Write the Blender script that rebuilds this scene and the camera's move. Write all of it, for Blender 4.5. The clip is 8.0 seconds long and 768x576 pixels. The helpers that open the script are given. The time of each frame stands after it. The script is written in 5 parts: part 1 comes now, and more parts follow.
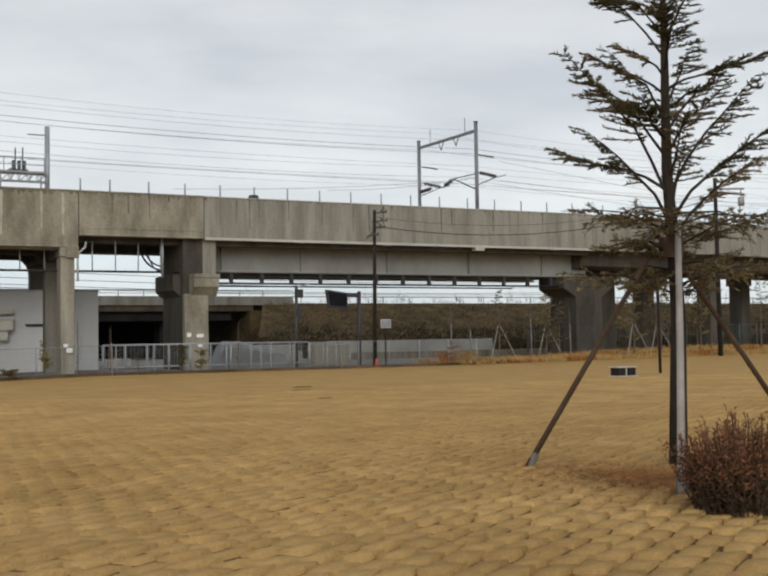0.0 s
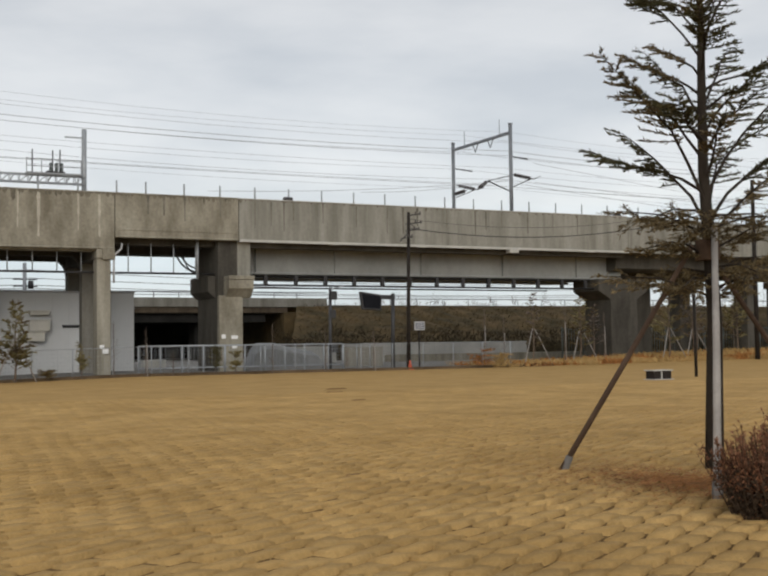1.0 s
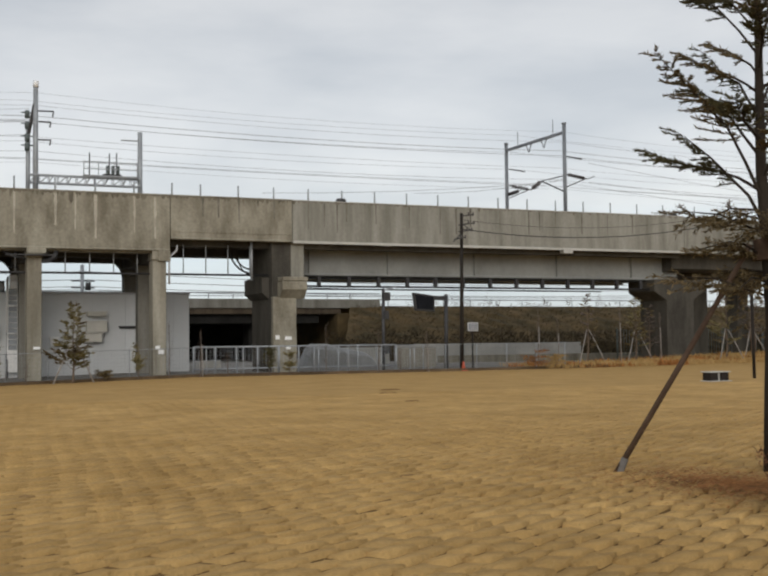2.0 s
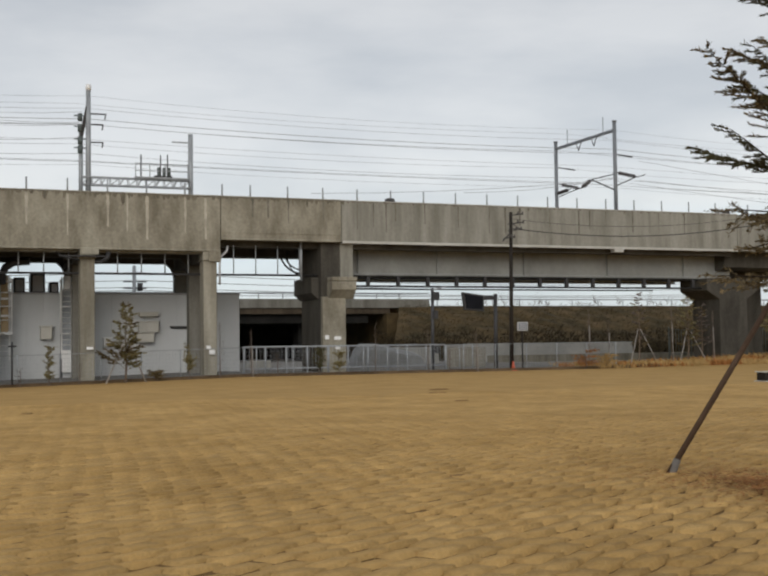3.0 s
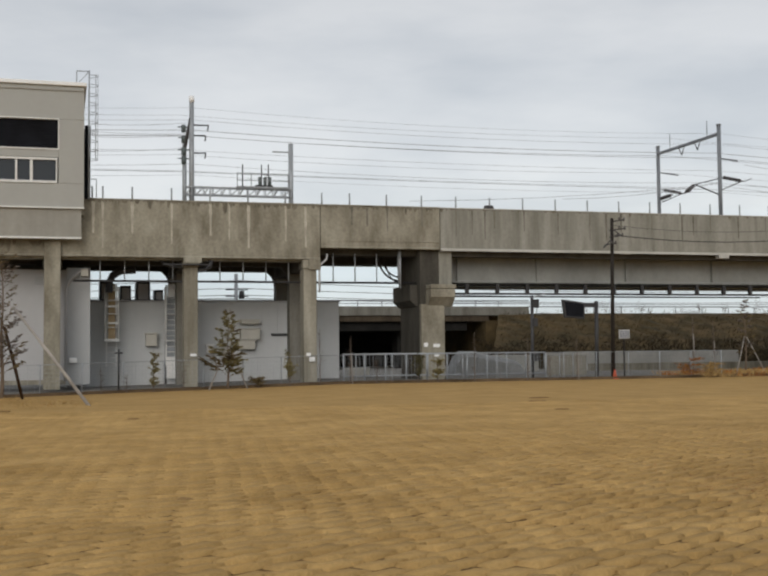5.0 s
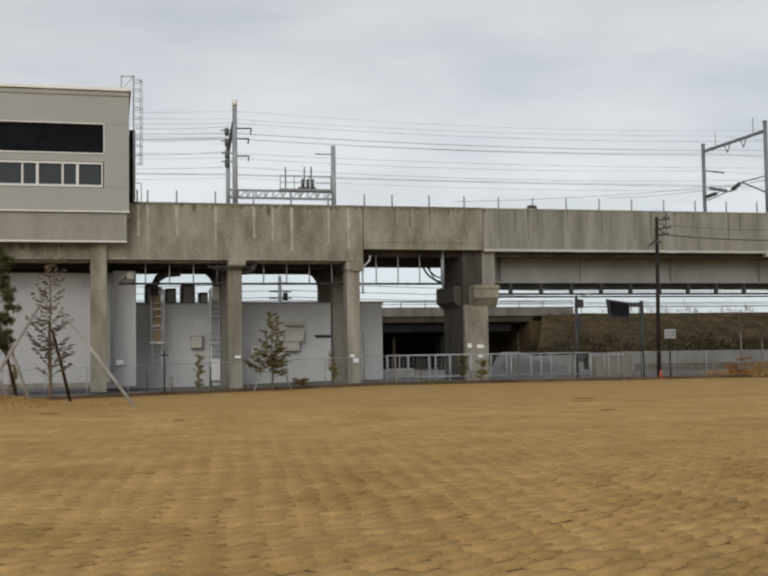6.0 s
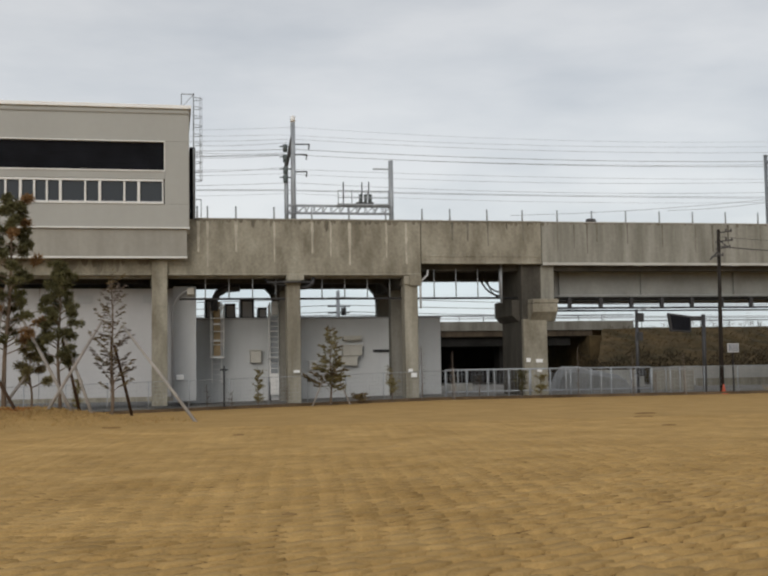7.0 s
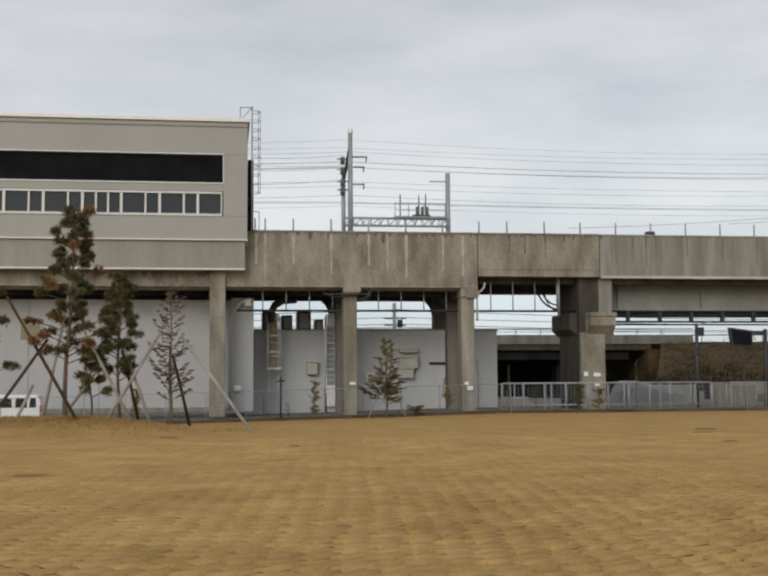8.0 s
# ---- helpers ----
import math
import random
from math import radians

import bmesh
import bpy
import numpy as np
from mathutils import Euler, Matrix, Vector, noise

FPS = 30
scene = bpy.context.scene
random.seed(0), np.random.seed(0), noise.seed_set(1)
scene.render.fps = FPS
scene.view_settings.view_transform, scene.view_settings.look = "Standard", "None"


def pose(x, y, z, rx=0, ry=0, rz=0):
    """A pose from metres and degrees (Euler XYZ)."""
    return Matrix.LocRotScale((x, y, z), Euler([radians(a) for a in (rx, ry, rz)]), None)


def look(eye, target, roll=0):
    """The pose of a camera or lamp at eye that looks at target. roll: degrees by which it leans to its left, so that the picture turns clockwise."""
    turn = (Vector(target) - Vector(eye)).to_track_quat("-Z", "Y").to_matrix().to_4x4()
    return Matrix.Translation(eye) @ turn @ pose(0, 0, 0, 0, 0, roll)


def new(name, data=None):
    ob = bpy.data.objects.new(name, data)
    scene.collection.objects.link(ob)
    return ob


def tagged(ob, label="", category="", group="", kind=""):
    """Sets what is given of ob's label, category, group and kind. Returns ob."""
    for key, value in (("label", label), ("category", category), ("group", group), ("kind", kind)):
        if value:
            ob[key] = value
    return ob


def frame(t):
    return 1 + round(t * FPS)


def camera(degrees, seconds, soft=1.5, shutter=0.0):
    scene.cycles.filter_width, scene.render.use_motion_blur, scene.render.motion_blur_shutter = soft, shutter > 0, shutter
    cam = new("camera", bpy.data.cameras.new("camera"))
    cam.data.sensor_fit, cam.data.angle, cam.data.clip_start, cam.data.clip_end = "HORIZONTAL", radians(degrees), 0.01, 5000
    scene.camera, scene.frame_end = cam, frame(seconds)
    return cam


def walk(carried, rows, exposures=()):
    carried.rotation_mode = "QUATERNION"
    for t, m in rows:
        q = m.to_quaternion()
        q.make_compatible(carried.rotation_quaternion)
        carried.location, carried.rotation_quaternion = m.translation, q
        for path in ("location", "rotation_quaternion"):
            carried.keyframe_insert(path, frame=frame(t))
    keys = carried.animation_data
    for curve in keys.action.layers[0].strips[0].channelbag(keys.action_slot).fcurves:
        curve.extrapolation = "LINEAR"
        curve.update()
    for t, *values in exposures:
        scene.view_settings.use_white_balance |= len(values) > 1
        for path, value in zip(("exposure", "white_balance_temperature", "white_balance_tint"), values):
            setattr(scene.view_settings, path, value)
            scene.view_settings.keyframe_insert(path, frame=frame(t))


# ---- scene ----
EYE = (0.0, 0.0, 1.7)
cam = camera(37.64, 8.0, soft=2.3)
# seconds, yaw to the left from +y, pitch up, roll
ROWS = [
    (0, -27.93, 2.50, -0.89),
    (0.5, -27.40, 2.71, -0.67),
    (1.0, -26.21, 2.63, -0.68),
    (1.2, -25.61, 2.63, -0.65),
    (2.3, -22.75, 2.66, -0.61),
    (2.5, -22.21, 2.61, -0.57),
    (3.0, -21.01, 2.73, -0.71),
    (3.5, -20.63, 2.72, -0.56),
    (4.0, -19.03, 2.88, -0.30),
    (4.5, -17.66, 2.96, -0.41),
    (4.7, -16.92, 3.08, -0.50),
    (5.8, -14.26, 3.17, -0.73),
    (6.0, -13.79, 3.25, -0.83),
    (6.5, -12.42, 3.67, -0.67),
    (7.0, -10.85, 4.03, -0.87),
    (7.5, -10.03, 4.12, -0.80),
    (8.0, -7.98, 4.69, -0.37),
]
# seconds, stops: the camera closes a little once the tree has left the view
EXPOSURES = [(0, 0.0), (1.2, -0.02), (3.0, -0.08), (8.0, -0.08)]
walk(cam, [(t, pose(*EYE, 90 + pitch, 0, yaw) @ pose(0, 0, 0, 0, 0, roll)) for t, yaw, pitch, roll in ROWS], EXPOSURES)

# ---- sky and light: a bright overcast winter day ----
world = bpy.data.worlds.new("overcast_sky")
scene.world = world
world.use_nodes = True
wt = world.node_tree
wt.nodes.clear()


def wn(kind, **kw):
    n = wt.nodes.new(kind)
    for k, v in kw.items():
        n.inputs[k].default_value = v
    return n


SUN_EL, SUN_AZ = radians(21), radians(205)
sky = wt.nodes.new("ShaderNodeTexSky")
sky.sky_type, sky.sun_disc = "NISHITA", False
sky.sun_elevation, sky.sun_rotation = SUN_EL, SUN_AZ
coord = wn("ShaderNodeTexCoord")
mapn = wn("ShaderNodeMapping")
mapn.inputs["Scale"].default_value = (2.6, 2.6, 9.0)
mapn.inputs["Location"].default_value = (0.3, 0.1, 0.0)
clouds = wn("ShaderNodeTexNoise", Scale=1.6, Detail=6.0, Roughness=0.5)
wt.links.new(coord.outputs["Generated"], mapn.inputs["Vector"])
wt.links.new(mapn.outputs["Vector"], clouds.inputs["Vector"])
cramp = wn("ShaderNodeValToRGB")
cramp.color_ramp.elements[0].position, cramp.color_ramp.elements[0].color = 0.34, (0.555, 0.57, 0.59, 1)
cramp.color_ramp.elements[1].position, cramp.color_ramp.elements[1].color = 0.62, (0.715, 0.715, 0.715, 1)
wt.links.new(clouds.outputs["Fac"], cramp.inputs["Fac"])
sep = wn("ShaderNodeSeparateXYZ")
wt.links.new(coord.outputs["Generated"], sep.inputs["Vector"])
lift = wn("ShaderNodeValToRGB")
lift.color_ramp.elements[0].position, lift.color_ramp.elements[0].color = 0.0, (0.90, 0.96, 1.01, 1)
lift.color_ramp.elements[1].position, lift.color_ramp.elements[1].color = 1.0, (0.95, 0.95, 0.95, 1)
for pos, val in ((0.085, (0.885, 0.98, 1.06)), (0.12, (1.05, 1.05, 1.045)), (0.17, (1.0, 1.0, 1.0)), (0.24, (0.95, 0.95, 0.95)), (0.32, (0.88, 0.88, 0.88)), (0.5, (0.95, 0.95, 0.95))):
    e = lift.color_ramp.elements.new(pos)
    e.color = (*val, 1)
wt.links.new(sep.outputs["Z"], lift.inputs["Fac"])
mul = wt.nodes.new("ShaderNodeMixRGB")
mul.blend_type = "MULTIPLY"
mul.inputs["Fac"].default_value = 1.0
wt.links.new(cramp.outputs["Color"], mul.inputs["Color1"])
wt.links.new(lift.outputs["Color"], mul.inputs["Color2"])
bg_cloud, bg_sky, addn, wout = wn("ShaderNodeBackground", Strength=1.0), wn("ShaderNodeBackground", Strength=0.02), wn("ShaderNodeAddShader"), wn("ShaderNodeOutputWorld")
wt.links.new(mul.outputs["Color"], bg_cloud.inputs["Color"])
wt.links.new(sky.outputs["Color"], bg_sky.inputs["Color"])
wt.links.new(bg_cloud.outputs[0], addn.inputs[0])
wt.links.new(bg_sky.outputs[0], addn.inputs[1])
wt.links.new(addn.outputs[0], wout.inputs["Surface"])

sun = new("sun", bpy.data.lights.new("sun", "SUN"))
sun.data.energy, sun.data.angle, sun.data.color = 1.2, radians(30), (1.0, 0.96, 0.90)
sun.matrix_world = look((0, 0, 60), (0 - math.sin(SUN_AZ) * 60, 0 - math.cos(SUN_AZ) * 60, 60 - math.tan(SUN_EL) * 60))


# ---- materials ----
def mat(name, col, rough=0.8, var=0.25, scale=3.0, fine=40.0, bump=0.15, metal=0.0, stretch=(1, 1, 1), warm=None, rand=0.0, local=False, island=0.0, depth=0.02):
    """Procedural surface: two scales of stain and grain, fine relief, and a chance shift from piece to piece."""
    m = bpy.data.materials.new(name)
    m.use_nodes = True
    nt = m.node_tree
    b = nt.nodes["Principled BSDF"]
    b.inputs["Roughness"].default_value, b.inputs["Metallic"].default_value = rough, metal
    b.inputs["Specular IOR Level"].default_value = 0.5 if rough < 0.7 else 0.12

    def nd(kind, **kw):
        n = nt.nodes.new(kind)
        for k, v in kw.items():
            n.inputs[k].default_value = v
        return n

    if local:
        src = nd("ShaderNodeTexCoord").outputs["Object"]
    else:
        src = nd("ShaderNodeNewGeometry").outputs["Position"]
    mp = nd("ShaderNodeMapping", Scale=stretch)
    nt.links.new(src, mp.inputs["Vector"])
    big = nd("ShaderNodeTexNoise", Scale=scale / 4, Detail=5.0, Roughness=0.62)
    small = nd("ShaderNodeTexNoise", Scale=fine / 4, Detail=4.0, Roughness=0.6)
    nt.links.new(mp.outputs[0], big.inputs["Vector"])
    nt.links.new(src, small.inputs["Vector"])
    ramp = nd("ShaderNodeValToRGB")
    other = warm or tuple(c * (1 - var * 1.6) for c in col)
    ramp.color_ramp.elements[0].position, ramp.color_ramp.elements[0].color = 0.32, (*other, 1)
    ramp.color_ramp.elements[1].position, ramp.color_ramp.elements[1].color = 0.68, (*[min(1, c * (1 + var * 0.5)) for c in col], 1)
    nt.links.new(big.outputs["Fac"], ramp.inputs["Fac"])
    grain = nd("ShaderNodeMapRange")
    grain.inputs["From Min"].default_value, grain.inputs["From Max"].default_value = 0.3, 0.7
    grain.inputs["To Min"].default_value, grain.inputs["To Max"].default_value = 1 - var * 0.45, 1 + var * 0.3
    nt.links.new(small.outputs["Fac"], grain.inputs["Value"])
    mx = nd("ShaderNodeVectorMath")
    mx.operation = "SCALE"
    nt.links.new(ramp.outputs["Color"], mx.inputs[0])
    nt.links.new(grain.outputs[0], mx.inputs["Scale"])
    last = mx.outputs[0]
    for amount, node, out in ((rand, "ShaderNodeObjectInfo", "Random"), (island, "ShaderNodeNewGeometry", "Random Per Island")):
        if amount:
            rg = nd("ShaderNodeMapRange")
            rg.inputs["To Min"].default_value, rg.inputs["To Max"].default_value = 1 - amount, 1 + amount
            nt.links.new(nd(node).outputs[out], rg.inputs["Value"])
            m2 = nd("ShaderNodeVectorMath")
            m2.operation = "SCALE"
            nt.links.new(last, m2.inputs[0])
            nt.links.new(rg.outputs[0], m2.inputs["Scale"])
            last = m2.outputs[0]
    nt.links.new(last, b.inputs["Base Color"])
    if bump:
        bp = nd("ShaderNodeBump", Strength=bump, Distance=depth)
        nt.links.new(small.outputs["Fac"], bp.inputs["Height"])
        nt.links.new(bp.outputs[0], b.inputs["Normal"])
    return m


CONC_OLD = mat("weathered_concrete", (0.29, 0.272, 0.22), 0.9, 0.36, 3.4, 26, 0.25, stretch=(1.2, 1, 0.5), warm=(0.175, 0.157, 0.12))
CONC_NEW = mat("grey_concrete", (0.282, 0.275, 0.242), 0.88, 0.22, 2.6, 22, 0.2, stretch=(2.2, 1, 0.25), warm=(0.18, 0.173, 0.146))
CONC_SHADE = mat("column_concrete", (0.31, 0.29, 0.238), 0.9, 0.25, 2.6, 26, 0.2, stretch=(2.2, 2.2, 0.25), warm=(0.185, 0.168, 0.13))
# Column concrete again, darkened so its colour holds the rear row's shade.
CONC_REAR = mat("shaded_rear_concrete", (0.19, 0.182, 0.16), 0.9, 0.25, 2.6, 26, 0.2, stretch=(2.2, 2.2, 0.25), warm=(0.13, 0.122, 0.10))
# Near-black that stands for shade below the bridge and the girder.
UNDERDARK = mat("shade_black", (0.022, 0.021, 0.019), 0.8, 0.3, 3, 30, 0.05)
CONC_PALE = mat("pale_concrete", (0.50, 0.49, 0.455), 0.85, 0.15, 2.0, 26, 0.15)
STAIN = mat("lime_streak", (0.45, 0.42, 0.35), 0.9, 0.2, 6, 40, 0.1)
DARKSTAIN = mat("damp_streak", (0.195, 0.182, 0.152), 0.9, 0.3, 6, 40, 0.1)
GIRDER = mat("grey_painted_steel", (0.30, 0.307, 0.293), 0.6, 0.16, 1.6, 20, 0.08, stretch=(1, 1, 0.5))
PORTAL = mat("dull_blue_grey_steel", (0.20, 0.215, 0.235), 0.55, 0.15, 6, 60, 0.05, metal=0.3)
GALV = mat("galvanised_steel", (0.34, 0.36, 0.38), 0.5, 0.15, 6, 60, 0.05, metal=0.3)
DARKM = mat("dark_painted_steel", (0.035, 0.034, 0.036), 0.55, 0.25, 6, 60, 0.05)
BROWNM = mat("brown_painted_steel", (0.03, 0.025, 0.022), 0.7, 0.25, 6, 60, 0.05)
INSUL = mat("dark_insulator", (0.06, 0.052, 0.05), 0.4, 0.2, 6, 60, 0.0)
WIRE = mat("wire", (0.28, 0.28, 0.29), 0.6, 0.1, 2, 30, 0.0)
CLAD = mat("cream_metal_cladding", (0.34, 0.339, 0.315), 0.6, 0.05, 1.0, 12, 0.04, stretch=(1, 1, 0.3))
CLAD_LOW = mat("stained_cream_cladding", (0.29, 0.277, 0.242), 0.65, 0.14, 1.5, 14, 0.04, stretch=(2, 1, 0.25))
TRIMW = mat("white_trim", (0.66, 0.655, 0.63), 0.5, 0.06, 3, 30, 0.02)
GREYB = mat("grey_panel_cladding", (0.565, 0.58, 0.585), 0.55, 0.06, 0.8, 10, 0.04, stretch=(1, 1, 0.3))
GREYP = mat("pale_panel_cladding", (0.44, 0.44, 0.446), 0.6, 0.07, 0.8, 10, 0.04, stretch=(1, 1, 0.3))
BLACKP = mat("black_louvre", (0.010, 0.011, 0.015), 0.75, 0.3, 4, 30, 0.0)
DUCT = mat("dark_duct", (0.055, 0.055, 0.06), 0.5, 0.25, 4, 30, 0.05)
ASPH = mat("worn_yard_paving", (0.25, 0.24, 0.222), 0.9, 0.25, 2, 60, 0.2)
EARTH = mat("brown_earth", (0.13, 0.09, 0.054), 0.95, 0.35, 2, 40, 0.4)
GRASS = mat("dry_turf", (0.415, 0.266, 0.103), 0.95, 0.20, 2.6, 22, 1.0, warm=(0.355, 0.222, 0.082), depth=0.07)
SOD = mat("dry_turf_sod", (0.445, 0.288, 0.114), 0.95, 0.30, 2.0, 90, 1.0, warm=(0.365, 0.228, 0.084), island=0.09, depth=0.025)
SODP = mat("dry_turf_sod_piece", (0.445, 0.288, 0.114), 0.95, 0.30, 2.0, 90, 1.0, warm=(0.365, 0.228, 0.084), rand=0.09, depth=0.025)
STRAW = mat("dry_straw", (0.43, 0.285, 0.115), 0.95, 0.15, 1.5, 30, 0.0, island=0.18)
THATCH = mat("brown_thatch", (0.175, 0.102, 0.039), 0.95, 0.3, 4, 60, 0.6)
SLOPE = mat("bank_scrub", (0.088, 0.061, 0.03), 0.95, 0.4, 1.8, 6, 0.6, warm=(0.042, 0.035, 0.018), depth=0.1)
# Darker copy of the concrete, holding the viaduct's shade in its colour.
GLOOM = mat("shade_dark_concrete", (0.092, 0.085, 0.072), 0.9, 0.3, 2.0, 26, 0.2, stretch=(1.5, 1.5, 0.35))
SCRUBB = mat("scrub_straw", (0.085, 0.057, 0.026), 0.9, 0.3, 3, 30, 0.0, island=0.22)
SCRUBG = mat("scrub_twigs", (0.058, 0.045, 0.027), 0.9, 0.3, 3, 30, 0.0, island=0.22)
MIDSTAIN = mat("weather_stain", (0.195, 0.175, 0.137), 0.9, 0.3, 6, 40, 0.1, stretch=(2, 1, 0.4))
WRAP = mat("grey_wrap", (0.17, 0.155, 0.14), 0.9, 0.25, 6, 60, 0.3, local=True)
LITTER = mat("leaf_litter", (0.34, 0.15, 0.048), 0.9, 0.3, 6, 60, 0.0, island=0.4)
BARK = mat("conifer_bark", (0.045, 0.036, 0.028), 0.95, 0.35, 6, 60, 0.6, stretch=(2, 2, 0.4), local=True)
BARKP = mat("pale_bark", (0.20, 0.15, 0.11), 0.95, 0.3, 6, 60, 0.5, stretch=(2, 2, 0.4), local=True)
STAKEW = mat("dark_cedar_stake", (0.10, 0.065, 0.045), 0.85, 0.3, 6, 60, 0.4, local=True)
STAKEG = mat("grey_weathered_stake", (0.36, 0.33, 0.30), 0.85, 0.2, 6, 60, 0.3, local=True)
NEEDLE = mat("dark_needles", (0.095, 0.088, 0.045), 0.8, 0.3, 3, 30, 0.0, local=True, island=0.5)
NEEDLEB = mat("bronze_needles", (0.17, 0.128, 0.066), 0.85, 0.3, 3, 30, 0.0, local=True, island=0.45)
PINE = mat("pine_needles", (0.125, 0.118, 0.055), 0.8, 0.3, 3, 30, 0.0, local=True, island=0.5)
OLIVE = mat("olive_needles", (0.235, 0.20, 0.095), 0.8, 0.3, 3, 30, 0.0, local=True, island=0.45)
REDTWIG = mat("reddish_twigs", (0.235, 0.108, 0.06), 0.9, 0.3, 3, 30, 0.0, local=True, island=0.4)
GREYTWIG = mat("grey_twigs", (0.16, 0.13, 0.11), 0.9, 0.3, 3, 30, 0.0, local=True, island=0.3)
WHITE = mat("white_paint", (0.78, 0.78, 0.77), 0.45, 0.06, 4, 40, 0.03)
CREAMBOX = mat("cream_box_paint", (0.56, 0.54, 0.48), 0.5, 0.1, 4, 40, 0.03)
ORANGE = mat("orange_plastic", (0.45, 0.085, 0.04), 0.5, 0.15, 6, 40, 0.05)
TANPIPE = mat("tan_insulation", (0.42, 0.31, 0.17), 0.6, 0.15, 6, 40, 0.1)
RUBBER = mat("rubber", (0.02, 0.02, 0.02), 0.8, 0.2, 6, 60, 0.1)
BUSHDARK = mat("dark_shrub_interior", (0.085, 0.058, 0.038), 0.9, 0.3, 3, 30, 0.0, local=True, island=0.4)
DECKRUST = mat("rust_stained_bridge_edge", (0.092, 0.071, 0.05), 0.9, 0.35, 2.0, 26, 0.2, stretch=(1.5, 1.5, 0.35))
SIGNB = mat("faded_blue_grey_print", (0.16, 0.175, 0.21), 0.5, 0.15, 4, 40, 0.0)
RUSTN = mat("rust_needles", (0.27, 0.155, 0.07), 0.85, 0.3, 3, 30, 0.0, local=True, island=0.4)
OLIVEP = mat("olive_tan_panel", (0.27, 0.24, 0.14), 0.6, 0.1, 3, 30, 0.05)
WORN = mat("worn_brown_turf", (0.26, 0.16, 0.065), 0.95, 0.4, 6, 80, 0.8, warm=(0.17, 0.10, 0.04))
TARP = mat("grey_tarpaulin", (0.29, 0.295, 0.295), 0.6, 0.2, 3, 30, 0.3)
TOWER = mat("tower_panel_cladding", (0.40, 0.41, 0.415), 0.6, 0.07, 0.8, 10, 0.04, stretch=(1, 1, 0.3))
TEAL = mat("grey_green_fitting", (0.10, 0.125, 0.125), 0.6, 0.2, 5, 40, 0.05)


def glass(name, tint, rough=0.03):
    m = bpy.data.materials.new(name)
    m.use_nodes = True
    b = m.node_tree.nodes["Principled BSDF"]
    b.inputs["Base Color"].default_value, b.inputs["Roughness"].default_value = (*tint, 1), rough
    b.inputs["Specular IOR Level"].default_value = 0.4
    return m


PANE = glass("window_glass", (0.03, 0.036, 0.043))
CARGLASS = glass("car_glass", (0.02, 0.025, 0.03))


# ---- builders ----
def base(ob):
    v = Vector((0, 0, 0))
    while ob:
        v = v + ob.location
        ob = ob.parent
    return v


def bx(bm, x0, x1, y0, y1, z0, z1):
    v = [bm.verts.new((x, y, z)) for z in (z0, z1) for x, y in ((x0, y0), (x1, y0), (x1, y1), (x0, y1))]
    for f in ((3, 2, 1, 0), (4, 5, 6, 7), (0, 1, 5, 4), (1, 2, 6, 5), (2, 3, 7, 6), (3, 0, 4, 7)):
        bm.faces.new([v[i] for i in f])


def prism(bm, outline, axis, a, b):
    """A closed outline of (u, z) pushed along axis 'x' (u is y) or 'y' (u is x) from a to b."""
    put = (lambda u, w, k: (k, u, w)) if axis == "x" else (lambda u, w, k: (u, k, w))
    r0 = [bm.verts.new(put(u, w, a)) for u, w in outline]
    r1 = [bm.verts.new(put(u, w, b)) for u, w in outline]
    n = len(outline)
    bm.faces.new(r0)
    bm.faces.new(r1[::-1])
    for i in range(n):
        bm.faces.new((r0[i], r1[i], r1[(i + 1) % n], r0[(i + 1) % n]))
    bmesh.ops.recalc_face_normals(bm, faces=bm.faces)


def rod(bm, p, q, r0, r1=None, n=8):
    """A round bar from p to q, tapering from r0 to r1."""
    p, q = Vector(p), Vector(q)
    r1 = r0 if r1 is None else r1
    d = (q - p).normalized()
    s = d.orthogonal().normalized()
    u = d.cross(s)
    rings = []
    for c, r in ((p, r0), (q, r1)):
        rings.append([bm.verts.new(c + (s * math.cos(2 * math.pi * i / n) + u * math.sin(2 * math.pi * i / n)) * r) for i in range(n)])
    for i in range(n):
        bm.faces.new((rings[0][i], rings[0][(i + 1) % n], rings[1][(i + 1) % n], rings[1][i]))
    bm.faces.new(rings[0][::-1])
    bm.faces.new(rings[1])


def tube(bm, pts, radii, n=7):
    """A round bar through several points."""
    pts = [Vector(p) for p in pts]
    rings = []
    for i, c in enumerate(pts):
        d = (pts[min(i + 1, len(pts) - 1)] - pts[max(i - 1, 0)]).normalized()
        s = d.cross(Vector((0.31, 0.95, 0.05))).normalized()
        u = d.cross(s)
        r = radii[i] if isinstance(radii, (list, tuple)) else radii
        rings.append([bm.verts.new(c + (s * math.cos(2 * math.pi * k / n) + u * math.sin(2 * math.pi * k / n)) * r) for k in range(n)])
    for a, b in zip(rings, rings[1:]):
        for k in range(n):
            bm.faces.new((a[k], a[(k + 1) % n], b[(k + 1) % n], b[k]))
    bm.faces.new(rings[0][::-1])
    bm.faces.new(rings[-1])


def thing(name, loc, label, category, group="", kind=""):
    ob = new(name)
    ob.location = loc
    ob.empty_display_size = 0.2
    return tagged(ob, label, category, group, kind)


